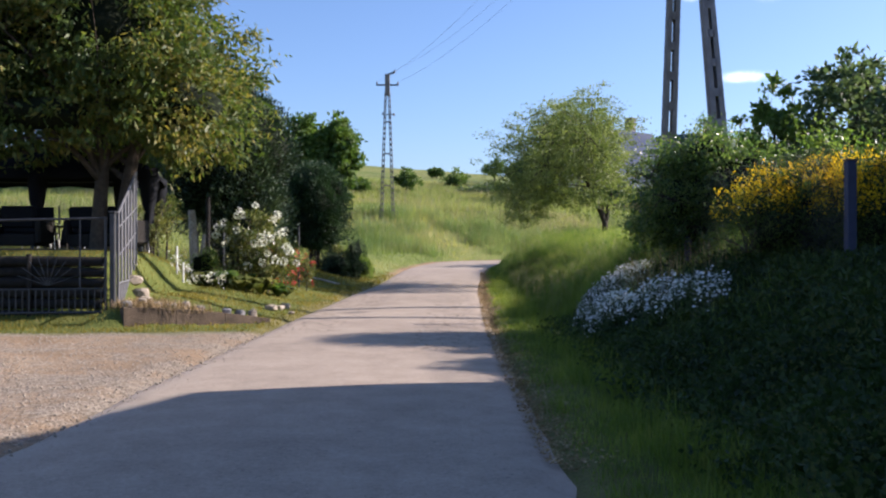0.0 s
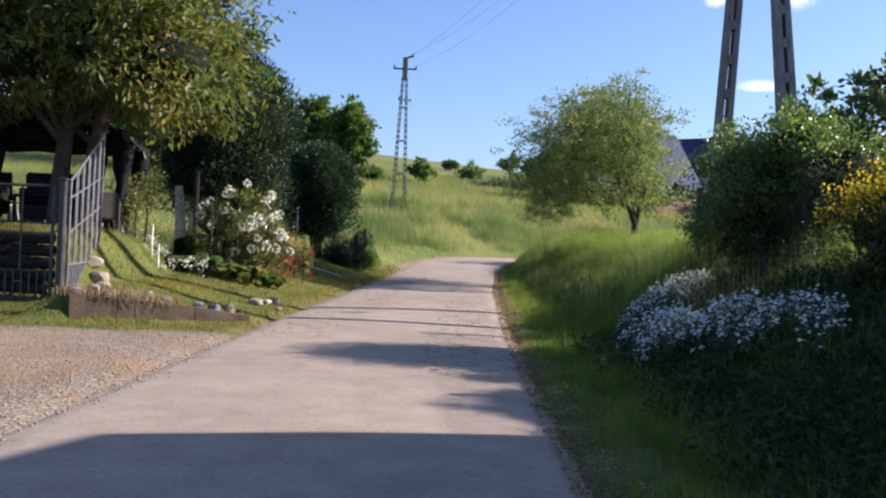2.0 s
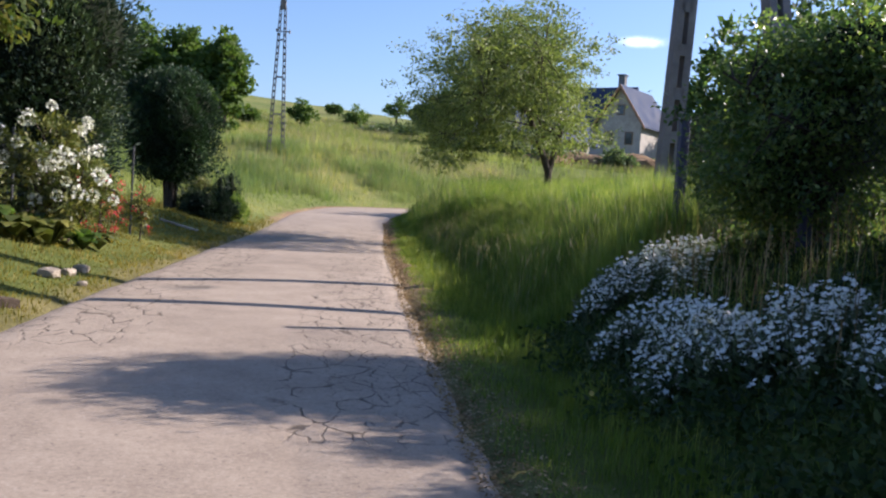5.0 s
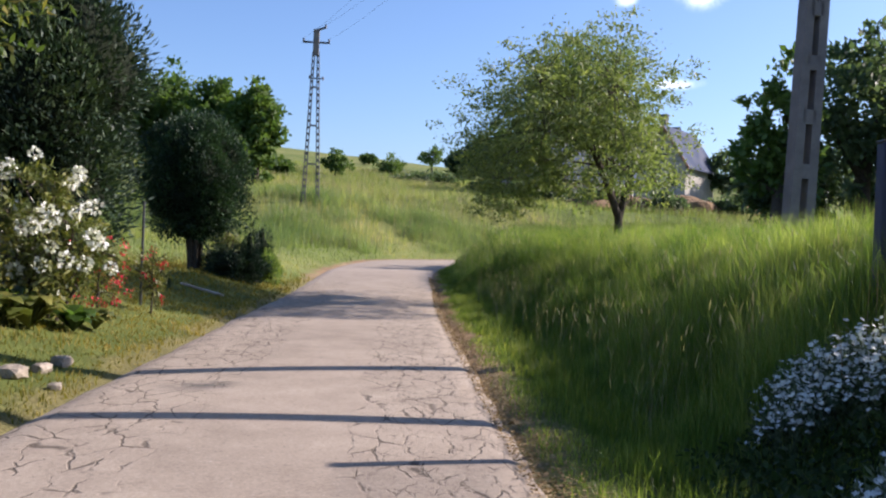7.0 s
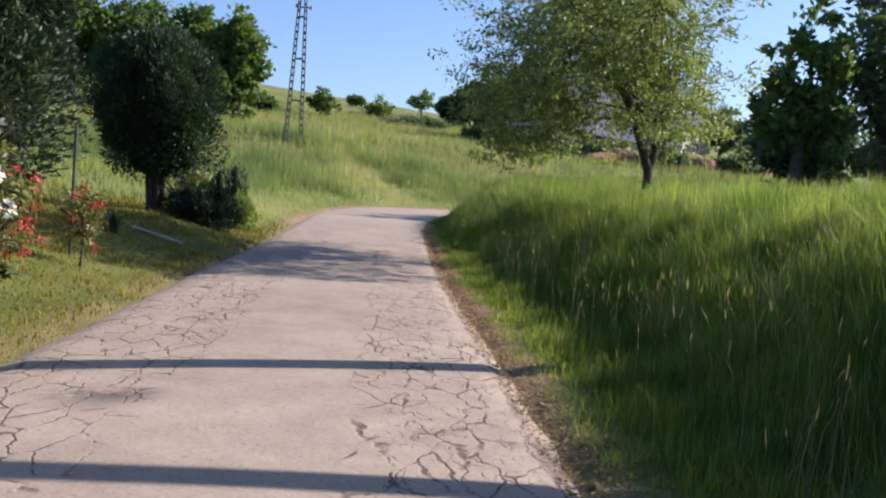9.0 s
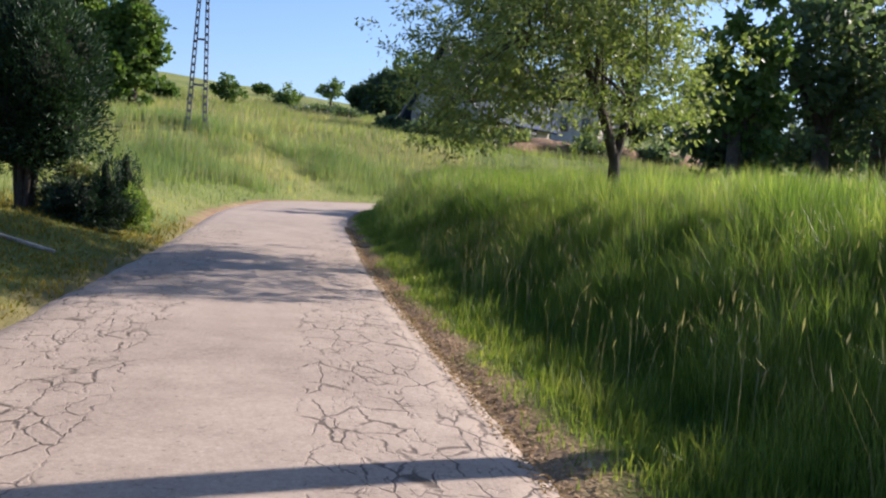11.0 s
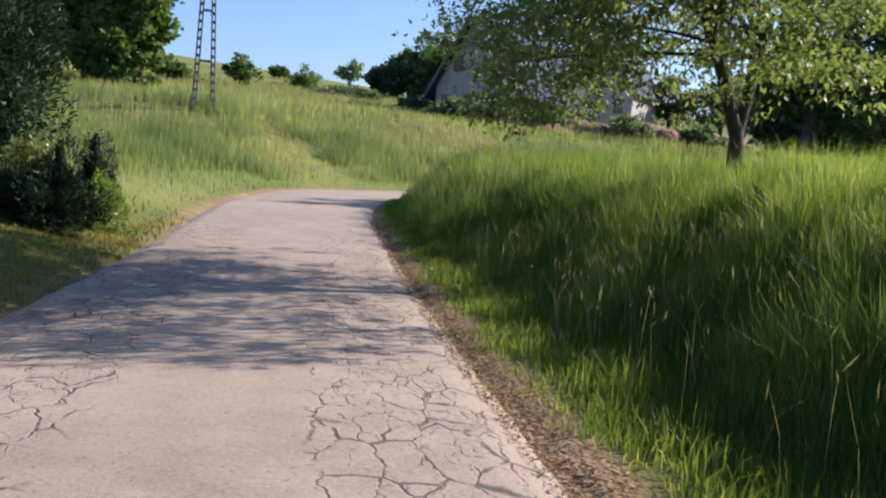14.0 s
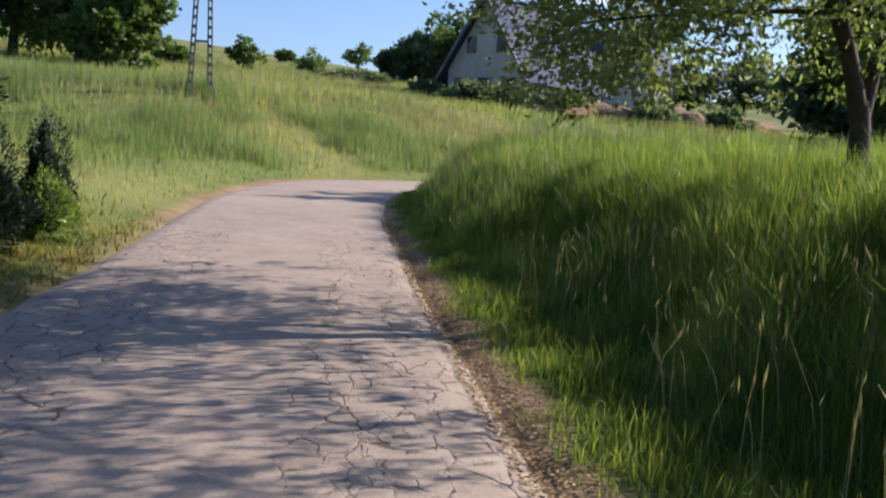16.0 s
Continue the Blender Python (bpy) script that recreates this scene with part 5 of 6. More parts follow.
for k, (x, y) in enumerate(((-5.4, 15.7), (-5.1, 15.85), (-4.8, 16.1), (-5.35, 16.2), (-4.5, 16.3), (-5.0, 16.4))):
    dry_tuft(x, y, 140 + k)


# ---------------------------------------------------------------- terrace with garden canopy
def log_wall():
    root = thing("log_wall", (-8.6, 16.40, tz(-8.6, 16.1)), "black weathered timber log wall holding the terrace", "retaining wall")
    rng = np.random.default_rng(120)
    for k in range(6):
        y, z = 0.02 * rng.uniform(-1, 1), 0.06 + 0.19 * k
        path = [(-3.2, y, z + 0.01 * rng.uniform(-1, 1)), (-1, y + 0.02, z), (1, y, z + 0.01), (2.5, y, z)]
        v, f = tube_np(path, [0.10, 0.098, 0.097, 0.09], 9)
        put("log", mesh_np("log", v, f), M["log"], root, smooth=True)
    for x in (-2.4, -0.6, 1.2):
        rod("stake", (x, -0.13, -0.3), (x, -0.13, 1.15), 0.045, M["log"], root)


def canopy():
    """Garden canopy: slim posts with tied dark curtains under a dark pitched cloth roof, with an added white shape for
    its sunlit patch.
    """
    corners = [(-6.55, 20.2), (-11.2, 20.2), (-11.9, 23.3), (-7.3, 23.3)]
    inner = [(-9.05, 20.25), (-8.1, 22.9)]
    base = min(tz(*c) for c in corners)
    cx, cy = sum(c[0] for c in corners) / 4, sum(c[1] for c in corners) / 4
    root = thing("garden_canopy", (cx, cy, base), "dark garden canopy with tied curtains on slim posts", "gazebo")
    eave = 3.22 - base
    rel = [(x - cx, y - cy) for x, y in corners]
    for x, y in rel + [(x - cx, y - cy) for x, y in inner]:
        z0 = tz(x + cx, y + cy) - base
        rod("post", (x, y, z0 - 0.05), (x, y, eave), 0.028, M["iron"], root)
        path = [(x + 0.02, y, eave - 0.02), (x + 0.03, y, eave - 0.35), (x + 0.02, y, eave - 0.7), (x + 0.03, y, eave - 0.95), (x + 0.02, y, eave - 1.2)]
        v, f = tube_np(path, [0.19, 0.18, 0.14, 0.08, 0.10], 14)
        v = v + 0.02 * np.sin(np.arctan2(v[:, 1:2] - y, v[:, 0:1] - x) * 7) * np.array([[1, 1, 0]])
        put("curtain", mesh_np("curtain", v, f), M["fabric"], root, "gathered dark curtain", smooth=True)
    for (x0, y0), (x1, y1) in zip(rel, rel[1:] + rel[:1]):
        rod("rail", (x0, y0, eave - 0.06), (x1, y1, eave - 0.06), 0.02, M["iron"], root)
    bm = bmesh.new()
    n = 8
    rings = []
    for u, lift in ((1.10, -0.16), (1.10, 0.0), (0.75, 0.30), (0.4, 0.62), (0.22, 0.80)):
        ring = []
        for k in range(4):
            (x0, y0), (x1, y1) = rel[k], rel[(k + 1) % 4]
            for j in range(n):
                t = j / n
                sag = -0.10 * math.sin(math.pi * t) if lift > -0.1 else -0.06 * abs(math.sin(2 * math.pi * t * 2))
                ring.append(bm.verts.new(((x0 + (x1 - x0) * t) * u, (y0 + (y1 - y0) * t) * u, eave + lift + sag * min(1, u))))
        rings.append(ring)
    for r0, r1 in zip(rings, rings[1:]):
        for k in range(len(r0)):
            bm.faces.new((r0[k], r0[(k + 1) % len(r0)], r1[(k + 1) % len(r0)], r1[k]))
    part("roof_cloth", bm, M["fabric"], root, smooth=True)
    # added white shape: sun on the roof's right slope, put into colour
    bm = bmesh.new()
    ring = [bm.verts.new((x * 0.17 + 1.75, y * 0.25 - 1.1, eave + 0.50)) for x, y in rel]
    low = [bm.verts.new((x * 0.20 + 1.75, y * 0.28 - 1.1, eave + 0.22)) for x, y in rel]
    tip = bm.verts.new((1.7, -1.1, eave + 0.66))
    for k in range(4):
        bm.faces.new((ring[k], ring[(k + 1) % 4], tip))
        bm.faces.new((low[k], low[(k + 1) % 4], ring[(k + 1) % 4], ring[k]))
    part("sunlit_patch", bm, M["fabric_sunlit"], root, "added white shape painted as sun on the roof cloth")


def garden_chair(x, y, rz):
    root = thing("garden_chair", (x, y, tz(x, y)), "dark garden chair with pale tubular legs on the terrace", "chair", "chairs on the terrace", rz)
    part("seat", box((0, 0, 0.43), (0.46, 0.44, 0.05), bevel=0.015), M["fabric"], root)
    part("backrest", box((0, 0.22, 0.74), (0.46, 0.05, 0.55), Matrix.Rotation(radians(-10), 4, "X"), 0.015), M["fabric"], root)
    for sx in (-1, 1):
        for sy in (-1, 1):
            rod("leg", (0.21 * sx, 0.19 * sy, 0.42), (0.25 * sx, 0.25 * sy, -0.02), 0.016, M["white_paint"], root)
        rod("armrest", (0.25 * sx, -0.2, 0.63), (0.25 * sx, 0.22, 0.66), 0.018, M["white_paint"], root)


def terrace_table(x, y):
    root = thing("garden_table", (x, y, tz(x, y)), "dark garden table under the canopy", "table")
    part("tabletop", box((0, 0, 0.72), (1.3, 0.8, 0.05), bevel=0.012), M["log"], root)
    for sx in (-1, 1):
        for sy in (-1, 1):
            part("leg", box((0.55 * sx, 0.32 * sy, 0.345), (0.06, 0.06, 0.71), bevel=0.006), M["log"], root)


log_wall()
canopy()
terrace_table(-8.4, 21.3)
for x, y, r in ((-7.7, 20.4, 175), (-8.9, 20.4, 190), (-7.2, 21.4, -90), (-9.6, 21.5, 80)):
    garden_chair(x, y, r)


def garden_sofa(x, y, wide, rz):
    root = thing("garden_sofa", (x, y, tz(x, y)), "dark upholstered garden sofa on the shaded terrace", "sofa", "sofas on the terrace", rz)
    part("base", box((0, 0, 0.22), (wide, 0.72, 0.26), bevel=0.03), M["log"], root)
    n = max(2, round(wide / 0.7))
    for k in range(n):
        cx = wide * ((k + 0.5) / n - 0.5)
        part("seat_cushion", box((cx, -0.04, 0.43), (wide / n - 0.03, 0.62, 0.15), bevel=0.05), M["fabric"], root)
        part("back_cushion", box((cx, 0.28, 0.70), (wide / n - 0.03, 0.16, 0.46), Matrix.Rotation(radians(-12), 4, "X"), 0.05), M["fabric"], root)
    for sx in (-1, 1):
        part("armrest", box((sx * (wide / 2 + 0.05), 0, 0.40), (0.12, 0.74, 0.50), bevel=0.03), M["log"], root)
        for sy in (-1, 1):
            part("foot", box((sx * (wide / 2 - 0.08), sy * 0.28, 0.04), (0.07, 0.07, 0.13), bevel=0.008), M["iron"], root)


garden_sofa(-8.5, 22.6, 2.2, 0)
garden_sofa(-7.15, 19.35, 1.4, 165)
garden_sofa(-9.2, 19.2, 1.5, 180)


def grill(x, y):
    root = thing("garden_grill", (x, y, tz(x, y)), "black covered garden grill on the terrace", "grill")
    part("body", box((0, 0, 0.75), (0.75, 0.5, 0.35), bevel=0.03), M["iron"], root)
    part("lid", box((0, 0, 1.03), (0.72, 0.48, 0.22), bevel=0.07), M["iron"], root)
    for sx in (-1, 1):
        for sy in (-1, 1):
            rod("leg", (0.32 * sx, 0.2 * sy, 0.6), (0.34 * sx, 0.22 * sy, -0.02), 0.018, M["iron_grey"], root)


grill(-8.9, 23.6)
for x0, x1 in ((-15.0, -10.5), (-10.5, -6.0)):
    chain_link("garden_mesh", (x0, 24.9, tz(x0, 24.9)), (x1, 24.9, tz(x1, 24.9)), 1.6, 0.14, 0.004, M["iron"], "dark wide chain-link mesh behind the terrace")
for x in (-15.0, -10.5, -6.0):
    p = thing("garden_fence_post", (x, 24.9, tz(x, 24.9)), "thin dark iron fence post in the garden", "fence post", "posts of the garden fence")
    rod("post", (0, 0, -0.1), (0, 0, 1.7), 0.03, M["iron"], p)


def stake(x, y, h, r, mat, label):
    p = thing("garden_stake", (x, y, tz(x, y)), label, "stake", "garden stakes")
    rod("post", (0, 0, -0.05), (0, 0, h), r, M[mat], p)
    part("tip", box((0, 0, h), (r * 1.7, r * 1.7, r), bevel=r * 0.3), M[mat], p)


stake(-6.05, 20.7, 0.62, 0.025, "white_paint", "short white painted wooden stake")
stake(-5.85, 20.5, 0.45, 0.025, "white_paint", "short white painted wooden stake")
stake(-4.15, 26.2, 1.75, 0.022, "iron", "thin dark iron post beside the yew")
stake(-6.55, 25.4, 2.3, 0.06, "log", "dark timber post under the evergreen")


def pale_trunk(x, y):
    root = thing("bare_trunk", (x, y, tz(x, y)), "pale peeling tree trunk leaning beside the evergreen", "tree trunk")
    rng = np.random.default_rng(130)
    v, f = tube_np(limb(rng, (0, 0, -0.1), (-0.12, 0, 2.0), 0.02, 7), np.linspace(0.16, 0.10, 7), 10)
    put("trunk", mesh_np("trunk", v, f), M["bark_pale"], root, smooth=True)
    v, f = tube_np(limb(rng, (0.12, 0, -0.1), (0.28, 0, 1.3), 0.02, 6), np.linspace(0.12, 0.07, 6), 9)
    put("side_stem", mesh_np("side_stem", v, f), M["bark_pale"], root, smooth=True)


pale_trunk(-7.15, 26.3)
broadleaf("young_shrub", "thin yellow-green shrub by the garden fence", (-6.75, 21.2), [(0, 0, 0.6, 0.05, 0, 0.02), (0.05, 0, 0.5, -0.2, 0, 0.015)],
          [(0, 0, 0.75, 0.40, 0.4, 0.65)], 70, 22, 0.14, (0.06, 0.03), "rhodo_leaf", "bark", 131, "shrub", 0.1, 0.3)
broadleaf("young_tree", "small dark red-leaved garden tree behind the fence", (-7.2, 23.6), [(0, 0, 1.3, 0.05, 0, 0.025)],
          [(0.05, 0, 1.6, 0.45, 0.45, 0.55)], 45, 20, 0.13, (0.07, 0.035), "leaf_big", "bark", 132, "tree", 0.1, 0.3)
conifer("round_box_shrub", "small round green box shrub in the bed", (-6.0, 22.9), [(0, 0, 0.35, 0.36, 0.36, 0.36)], 1400, (0.06, 0.03), "bush", 133, (0.02, 0.2), "shrub", 0.3, stems=1)
st = thing("lawn_plank", (-3.95, 30.72, tz(-3.95, 30.72)), "short grey wooden plank lying on the lawn", "plank", "", -12)
part("board", box((0, 0, 0.04), (1.0, 0.08, 0.05), Matrix.Rotation(math.atan2(tz(-4.4, 30.8) - tz(-3.5, 30.63), 0.92), 4, "Y"), 0.01), M["bark_pale"], st)


# ---------------------------------------------------------------- hill: house, woods and bushes
def house():
    ox, oy = 13.3, 88.0
    root = thing("hill_house", (ox, oy, 6.1), "unfinished pale two-storey house with blue-grey gabled roof", "house", rz=42)
    W, L, wall_h, ridge = 6.6, 11.0, 2.2, 7.3
    h = W / 2

    def gable_prism(y0, y1, half, low, eave, top, x_off=0.0, along_x=True):
        bm = bmesh.new()
        vs = []
        for p in (y0, y1):
            for a, z in ((-half, low), (half, low), (half, eave), (0, top), (-half, eave)):
                vs.append(bm.verts.new((p, a + x_off, z) if along_x else (a + x_off, p, z)))
        for k in range(5):
            bm.faces.new((vs[k], vs[(k + 1) % 5], vs[5 + (k + 1) % 5], vs[5 + k]))
        bm.faces.new(vs[4::-1])
        bm.faces.new(vs[5:])
        bmesh.ops.recalc_face_normals(bm, faces=bm.faces[:])
        return bm

    part("wall", gable_prism(0, L, h, -1.5, wall_h, ridge - 0.15), M["render_wall"], root)

    def roof_slab(name, p0, p1, p2, p3, t=0.18):
        bm = bmesh.new()
        a = [Vector(p) for p in (p0, p1, p2, p3)]
        n = (a[1] - a[0]).cross(a[3] - a[0]).normalized()
        if n.z < 0:
            n = -n
        lo = [bm.verts.new(v) for v in a]
        hi = [bm.verts.new(v + n * t) for v in a]
        for k in range(4):
            bm.faces.new((lo[k], lo[(k + 1) % 4], hi[(k + 1) % 4], hi[k]))
        bm.faces.new(lo[::-1])
        bm.faces.new(hi)
        bmesh.ops.recalc_face_normals(bm, faces=bm.faces[:])
        return part(name, bm, M["roof"], root)

    slope = (ridge - wall_h) / h
    for s in (-1, 1):
        e = h + 0.7
        roof_slab("roof", (-0.6, 0, ridge), (L + 0.6, 0, ridge), (L + 0.6, s * e, ridge - slope * e), (-0.6, s * e, ridge - slope * e))
    for s in (-1, 1):
        e2 = h + 0.7
        v, f = tube_np([(-0.66, 0, ridge + 0.05), (-0.66, s * e2, ridge - slope * e2 + 0.05)], [0.14, 0.14], 4)
        put("fascia", mesh_np("fascia", v, f), M["iron_grey"], root, "grey fascia board")

    def window(c, size, axis):
        sx = (0.10, size[0], size[1]) if axis == "x" else (size[0], 0.10, size[1])
        fr = part("window", box(c, sx, bevel=0.02), M["wood"], root, "dark unglazed window opening")
        sp = (0.14, size[0] * 0.8, size[1] * 0.84) if axis == "x" else (size[0] * 0.8, 0.14, size[1] * 0.84)
        part("pane", box(c, sp, bevel=0.01), M["dark_pane"], fr)

    for a in (-1.3, 1.3):
        window((-0.03, a, 3.9), (0.8, 1.2), "x")
    for a in (-2.1, 0, 2.1):
        window((-0.03, a, 0.9), (1.2, 1.4), "x")
    for x in (2.2, 5.4, 8.2):
        window((x, -h - 0.03, 1.4), (1.3, 1.4), "y")
    ch = part("chimney", box((8.5, 0.4, ridge + 0.3), (0.8, 0.8, 2.2), bevel=0.03), M["stone_grey"], root, "grey brick chimney")
    part("chimney_cap", box((8.5, 0.4, ridge + 1.48), (1.0, 1.0, 0.14), bevel=0.02), M["iron"], ch)


house()


def gabled_house():
    """Second house on the hill: long blue roof with a brown-edged cross gable in the middle."""
    root = thing("gabled_house", (34.4, 112.0, 8.4), "pale house with blue roof, brown cross gable and chimney", "house", rz=-40)
    L, h, eave, ridge = 8.0, 3.8, 3.2, 7.4

    def solid(name, pts, depth, mat, label=""):
        """A prism: an outline, and the vector along which it is drawn out."""
        bm = bmesh.new()
        a = [bm.verts.new(p) for p in pts]
        b = [bm.verts.new(Vector(p) + Vector(depth)) for p in pts]
        n = len(a)
        for k in range(n):
            bm.faces.new((a[k], a[(k + 1) % n], b[(k + 1) % n], b[k]))
        bm.faces.new(a[::-1])
        bm.faces.new(b)
        bmesh.ops.recalc_face_normals(bm, faces=bm.faces[:])
        return part(name, bm, M[mat], root, label)

    x0 = -0.5 - L
    solid("wall", [(x0, -h, -3), (x0, h, -3), (x0, h, eave), (x0, 0, ridge - 0.1), (x0, -h, eave)], (L, 0, 0), "render_wall")
    solid("gable_wall", [(-2.6, -h - 0.9, -3), (2.6, -h - 0.9, -3), (2.6, -h - 0.9, eave), (0, -h - 0.9, ridge - 0.5), (-2.6, -h - 0.9, eave)], (0, 9.0, 0), "block_wall")
    sl = (ridge - eave) / h
    for s in (-1, 1):
        e = h + 0.6
        z = ridge - sl * e
        solid("roof", [(x0 - 0.5, 0, ridge), (x0 - 0.5, s * e, z), (x0 - 0.5, s * e, z + 0.18), (x0 - 0.5, 0, ridge + 0.2)], (L + 1.0, 0, 0), "roof")
        g, gt = 3.2, ridge - 0.4
        gs = (gt - eave) / 2.6
        solid("gable_roof", [(0, -h - 1.5, gt), (s * g, -h - 1.5, gt - gs * g), (s * g, -h - 1.5, gt - gs * g + 0.18), (0, -h - 1.5, gt + 0.22)], (0, 10.0, 0), "roof")
        solid("fascia", [(0, -h - 1.58, gt - 0.22), (s * g, -h - 1.58, gt - gs * g - 0.22), (s * g, -h - 1.58, gt - gs * g + 0.2), (0, -h - 1.58, gt + 0.24)], (0, 0.07, 0), "fascia", "brown timber fascia board")

    def window(c, size):
        fr = part("window", box(c, (size[0], 0.12, size[1]), bevel=0.02), M["wood"], root, "dark window in a brown frame")
        part("pane", box(c, (size[0] * 0.8, 0.16, size[1] * 0.84), bevel=0.01), M["dark_pane"], fr)

    window((0, -h - 0.93, 4.4), (1.0, 1.2))
    for x in (-1.2, 1.2):
        window((x, -h - 0.93, 1.2), (1.0, 1.5))
    for x in (-6.4, -4.2):
        window((x, -h - 0.03, 1.4), (1.2, 1.4))
    ch = part("chimney", box((-2.2, 0.5, ridge + 0.6), (0.8, 0.8, 2.0), bevel=0.03), M["stone_grey"], root, "dark chimney with a cap")
    part("chimney_cap", box((-2.2, 0.5, ridge + 1.68), (1.05, 1.05, 0.14), bevel=0.02), M["iron"], ch)


gabled_house()


def earth_heap(x, y, sx, sy, sz, seed):
    rng = np.random.default_rng(seed)
    bm = bmesh.new()
    bmesh.ops.create_icosphere(bm, subdivisions=4, radius=1.0)
    for v in bm.verts:
        k = 1 + 0.12 * math.sin(v.co.x * 7 + seed) + 0.10 * math.sin(v.co.y * 9 + seed) + rng.uniform(-0.04, 0.04)
        v.co = Vector((v.co.x * sx * k, v.co.y * sy * k, v.co.z * sz * k))
    ob = part("earth_heap", bm, M["heap"])
    ob.location = (x, y, tz(x, y))
    ob.rotation_euler = (0, 0, radians(20))
    tagged(ob, "heap of brown earth below the unfinished house", "earth heap", "earth heaps by the house")


earth_heap(19, 80, 4.4, 2.6, 1.1, 1)
earth_heap(24.5, 81, 5.0, 2.6, 1.5, 2)
earth_heap(30, 83, 4.0, 2.6, 1.2, 3)


def wood_tree(x, y, h, r, seed, mat="woods", per=34, clumps=190, leaf=(0.42, 0.26), label="dark broad-leaved tree at the edge of the woods", group="woodland trees", low=0.25):
    rng = np.random.default_rng(seed)
    blobs = [(0, 0, h * 0.60, r, r, h * 0.38), (r * 0.35, -r * 0.2, h * 0.42, r * 0.75, r * 0.75, h * low), (-r * 0.4, r * 0.1, h * 0.45, r * 0.7, r * 0.7, h * low), (0.1 * r, 0, h * 0.82, r * 0.55, r * 0.55, h * 0.18)]
    broadleaf("woodland_tree", label, (x, y), [(0, 0, h * 0.4, 0.1, 0, 0.035 * h)], blobs, clumps, per, r * 0.17, leaf, mat, "bark", seed, "tree", 0.1, 0.35, group)


WOODS = [(18.2, 51, 8.6, 1.8), (23.0, 52, 10.5, 3.6), (28, 55, 11.5, 4.4), (33, 59, 12, 5), (27.0, 46, 11, 4.2), (32, 47, 12, 4.6), (37, 52, 12, 5), (22.0, 58, 5.6, 2.4)]
for k, (x, y, h, r) in enumerate(WOODS):
    wood_tree(x, y, h, r, 200 + k, "woods_light" if k == 0 else "woods", clumps=130 if k else 90, label="airy young tree before the woods" if k == 0 else "dark broad-leaved tree at the edge of the woods")
for k, (x, y, h, r) in enumerate([(40, 113, 6.5, 3.0), (44, 109, 7, 3.2), (49, 106, 7.5, 3.6), (36, 72, 6, 3.0), (41, 75, 7, 3.2)]):
    wood_tree(x, y, h, r, 215 + k, "woods", clumps=120, label="dark scrubby tree beside the house", group="scrub trees")
for k, (x, y, h, r) in enumerate([(-9.0, 78, 7.9, 1.9), (-12.3, 80, 7.4, 2.8), (-16.5, 82, 8, 3.4), (-21, 81, 8.5, 3.6), (-26, 83, 9, 4), (-10.6, 77, 3.8, 1.7), (-31, 82, 9, 4)]):
    wood_tree(x, y, h, r, 230 + k, "woods_light", clumps=230, label="fresh green tree on the upper meadow", group="trees on the meadow", low=0.34)
for k, (x, y, h, r) in enumerate([(13.2, 122, 5.5, 2.6), (15.5, 124, 6.5, 3.0), (18.2, 122, 8.5, 4.2), (11.0, 126, 3.8, 1.8)]):
    wood_tree(x, y, h, r, 245 + k, "woods_light" if k == 2 else "woods", clumps=150, leaf=(0.55, 0.36), label="tree on the hill's skyline", group="trees on the skyline", low=0.34)
for k, (x, y, h, r) in enumerate([(-3.9, 96, 2.7, 1.3), (1.6, 118, 2.4, 1.6), (7.6, 135, 3.8, 1.7), (-1.0, 140, 1.6, 1.2), (-8.5, 92, 1.4, 1.3), (3.5, 98, 1.1, 2.0), (6.0, 103, 1.1, 2.2), (9.5, 90, 1.2, 1.6), (11.2, 83, 1.7, 1.8), (13.8, 81, 1.9, 1.7), (16.4, 79, 1.6, 1.6), (21.8, 78, 1.8, 1.7), (27.5, 79.5, 1.7, 1.6)]):
    wood_tree(x, y, h, r, 260 + k, "woods_light" if k < 5 else "woods", clumps=70, per=26, leaf=(0.30, 0.18), label="low bush scattered on the hillside", group="hillside bushes", low=0.3)


# ---------------------------------------------------------------- neighbour's house beside the lane, which throws its shade over the road
def roadside_house():
    root = thing("roadside_house", (10.5, 1.0, 0.4), "plain rendered house standing beside the lane", "house")
    bm = bmesh.new()
    vs = []
    for x in (-3.5, 4.0):
        for y, z in ((-10, -1), (10.25, -1), (10.25, 5.05), (4.5, 6.5), (-3.0, 6.5), (-10, 5.05)):
            vs.append(bm.verts.new((x, y, z)))
    for k in range(6):
        bm.faces.new((vs[k], vs[(k + 1) % 6], vs[6 + (k + 1) % 6], vs[6 + k]))
    bm.faces.new(vs[5::-1])
    bm.faces.new(vs[6:])
    bmesh.ops.recalc_face_normals(bm, faces=bm.faces[:])
    part("wall", bm, M["render_wall"], root)


roadside_house()


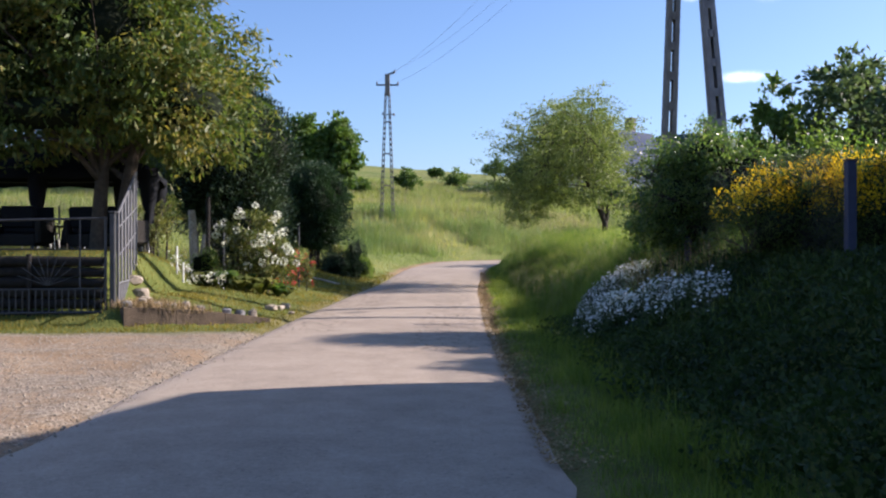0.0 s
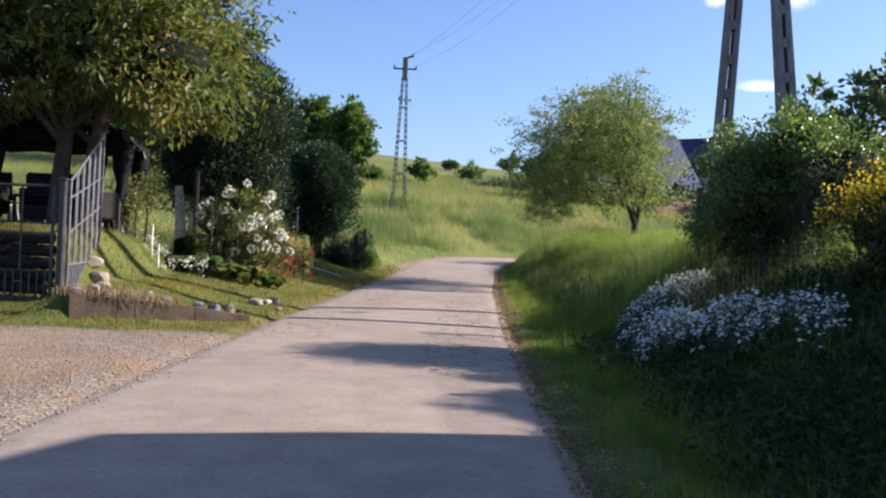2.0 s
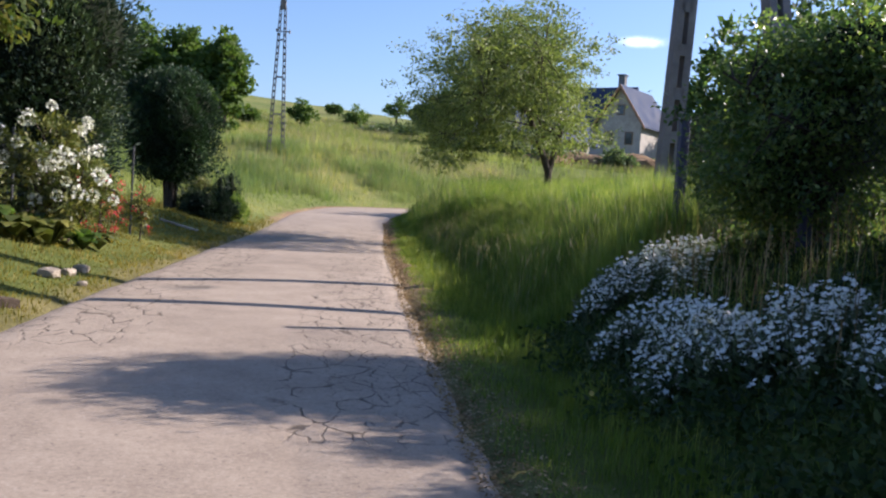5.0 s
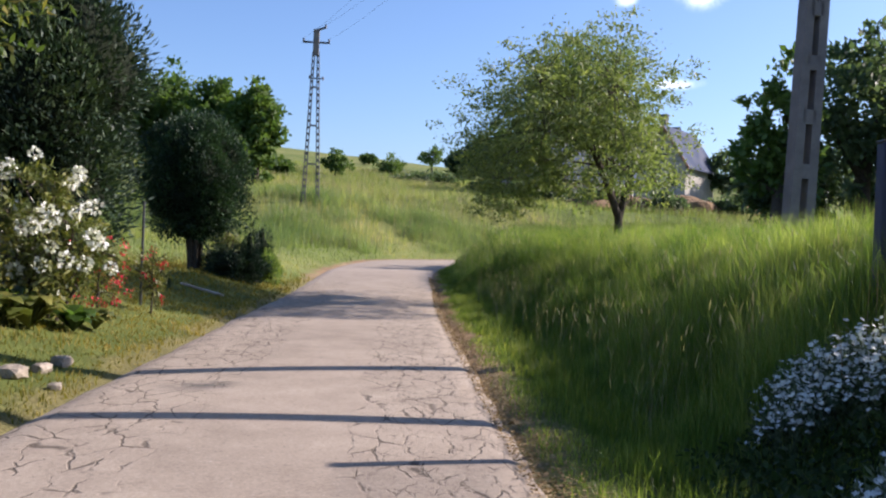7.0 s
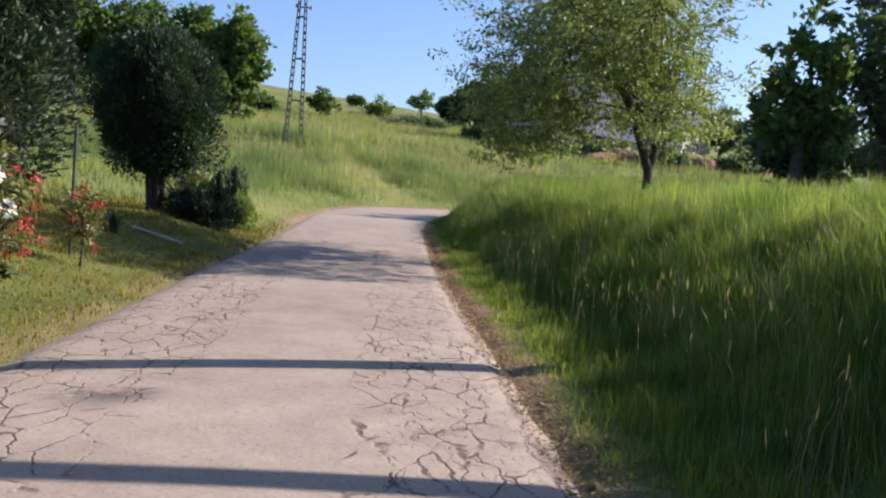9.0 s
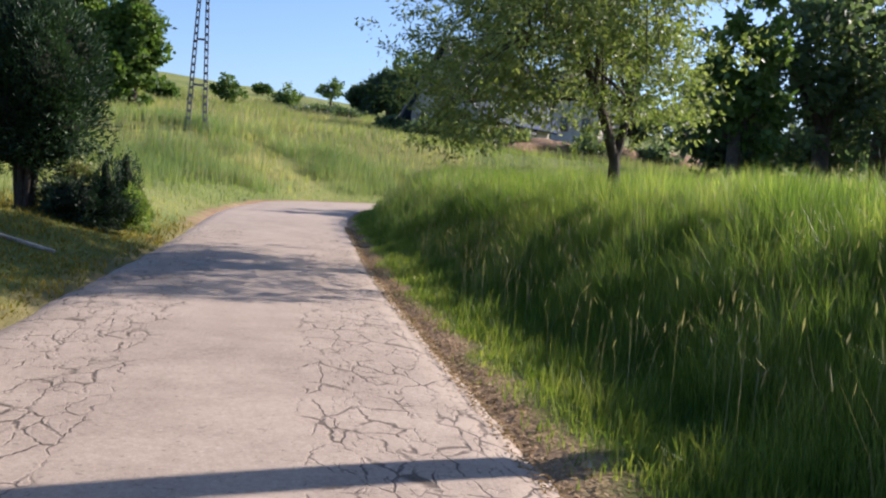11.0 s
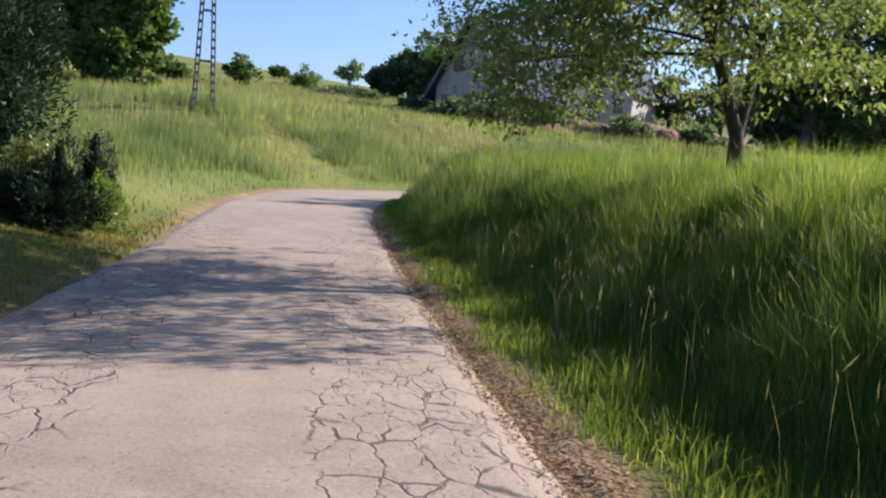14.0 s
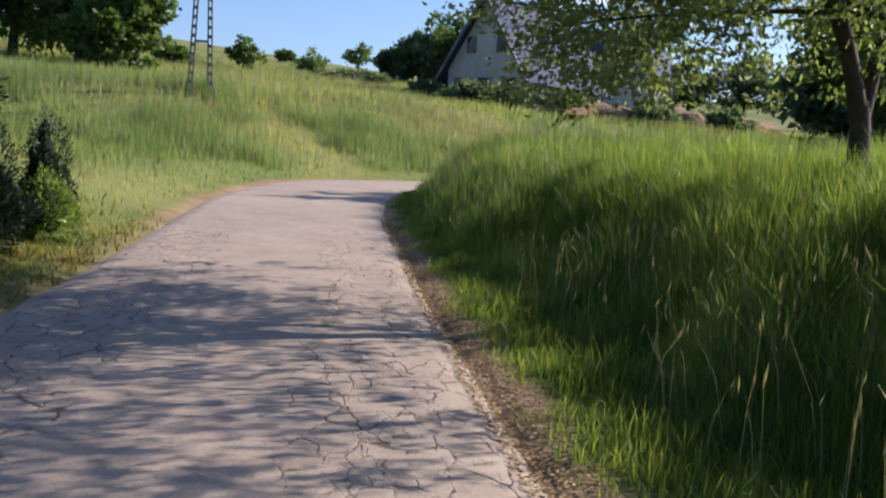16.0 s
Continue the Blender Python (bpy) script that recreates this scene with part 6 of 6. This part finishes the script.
# ---------------------------------------------------------------- stones and litter
def loose_stones():
    rng = np.random.default_rng(300)
    x, y = rng.uniform(-12, -2.6, 14000), rng.uniform(4.5, 15.5, 14000)
    ok = (gravel_mask(x, y) > 0.5)
    x, y = x[ok], y[ok]
    ex, ey = rng.uniform(-2.9, -2.2, 500), rng.uniform(5, 16, 500)
    x, y = np.concatenate([x, ex]), np.concatenate([y, ey])
    d, s = along(x, y)
    z = np.where(np.abs(d) < HALF, road_z(s) + 0.004, terrain(x, y))
    n = len(x)
    s3 = rng.uniform(0.006, 0.02, (n, 1, 1)) * rng.uniform(0.6, 1.3, (n, 1, 3))
    octa = np.array([[1, 0, 0], [0, 1, 0], [-1, 0, 0], [0, -1, 0], [0, 0, 0.8], [0, 0, -0.8]])[None]
    a = rng.uniform(0, 6.28, n)
    c, sn = np.cos(a), np.sin(a)
    R = np.stack([np.stack([c, -sn, 0 * c], 1), np.stack([sn, c, 0 * c], 1), np.stack([0 * c, 0 * c, 1 + 0 * c], 1)], 1)
    v = np.einsum("nij,nkj->nki", R, octa * s3) + np.stack([x, y, z], 1)[:, None, :]
    f = np.array([[0, 1, 4], [1, 2, 4], [2, 3, 4], [3, 0, 4], [1, 0, 5], [2, 1, 5], [3, 2, 5], [0, 3, 5]])[None] + np.arange(n)[:, None, None] * 6
    tagged(put("loose_gravel", mesh_np("loose_gravel", v.reshape(-1, 3), f.reshape(-1, 3)), M["stone"]), "loose pale gravel stones on the forecourt", "gravel", kind="stuff")


def verge_litter():
    rng = np.random.default_rng(301)
    n = 16000
    s = rng.uniform(6, 42, n)
    off = HALF - 0.12 + np.abs(rng.normal(0, 0.22, n))
    cx, cy = np.interp(s, ROAD_S, ROAD[:, 0]), np.interp(s, ROAD_S, ROAD[:, 1])
    x, y = cx + off, cy
    z = np.where(off < HALF, road_z(s) + 0.012, terrain(x, y) + 0.015)
    v, f = leaves_np(rng, np.stack([x, y, z], 1), np.zeros((n, 3)), 0.045, 0.022, 1.0)
    v[:, 2] = np.repeat(z, 4) + (v[:, 2] - np.repeat(z, 4)) * 0.35
    tagged(put("verge_litter", mesh_np("verge_litter", v, f), M["straw"]), "dead leaves and straw along the road edge", "leaf litter", kind="stuff")


loose_stones()
verge_litter()


def dead_leaf(x, y, s, seed):
    rng = np.random.default_rng(seed)
    d, w = along(np.array([x]), np.array([y]))
    z = float(road_z(w)[0]) + 0.012 if abs(d[0]) < HALF else tz(x, y) + 0.01
    v, f = leaves_np(rng, np.zeros((5, 3)) + rng.normal(0, 0.03, (5, 3)) * np.array([[1, 1, 0.2]]), rng.normal(0, 1, (5, 3)) * np.array([[1, 1, 0.15]]), s, s * 0.6, 0.1)
    ob = put("dead_leaf", mesh_np("dead_leaf", v, f), M["straw"])
    ob.location = (x, y, z)
    tagged(ob, "curled pale dead leaves lying at the road edge", "leaf", "dead leaves")


for k, (x, y, q) in enumerate(((1.02, 18.4, 0.11), (0.9, 16.2, 0.07), (1.25, 21.3, 0.08), (1.1, 24.6, 0.08))):
    dead_leaf(x, y, q, 400 + k)
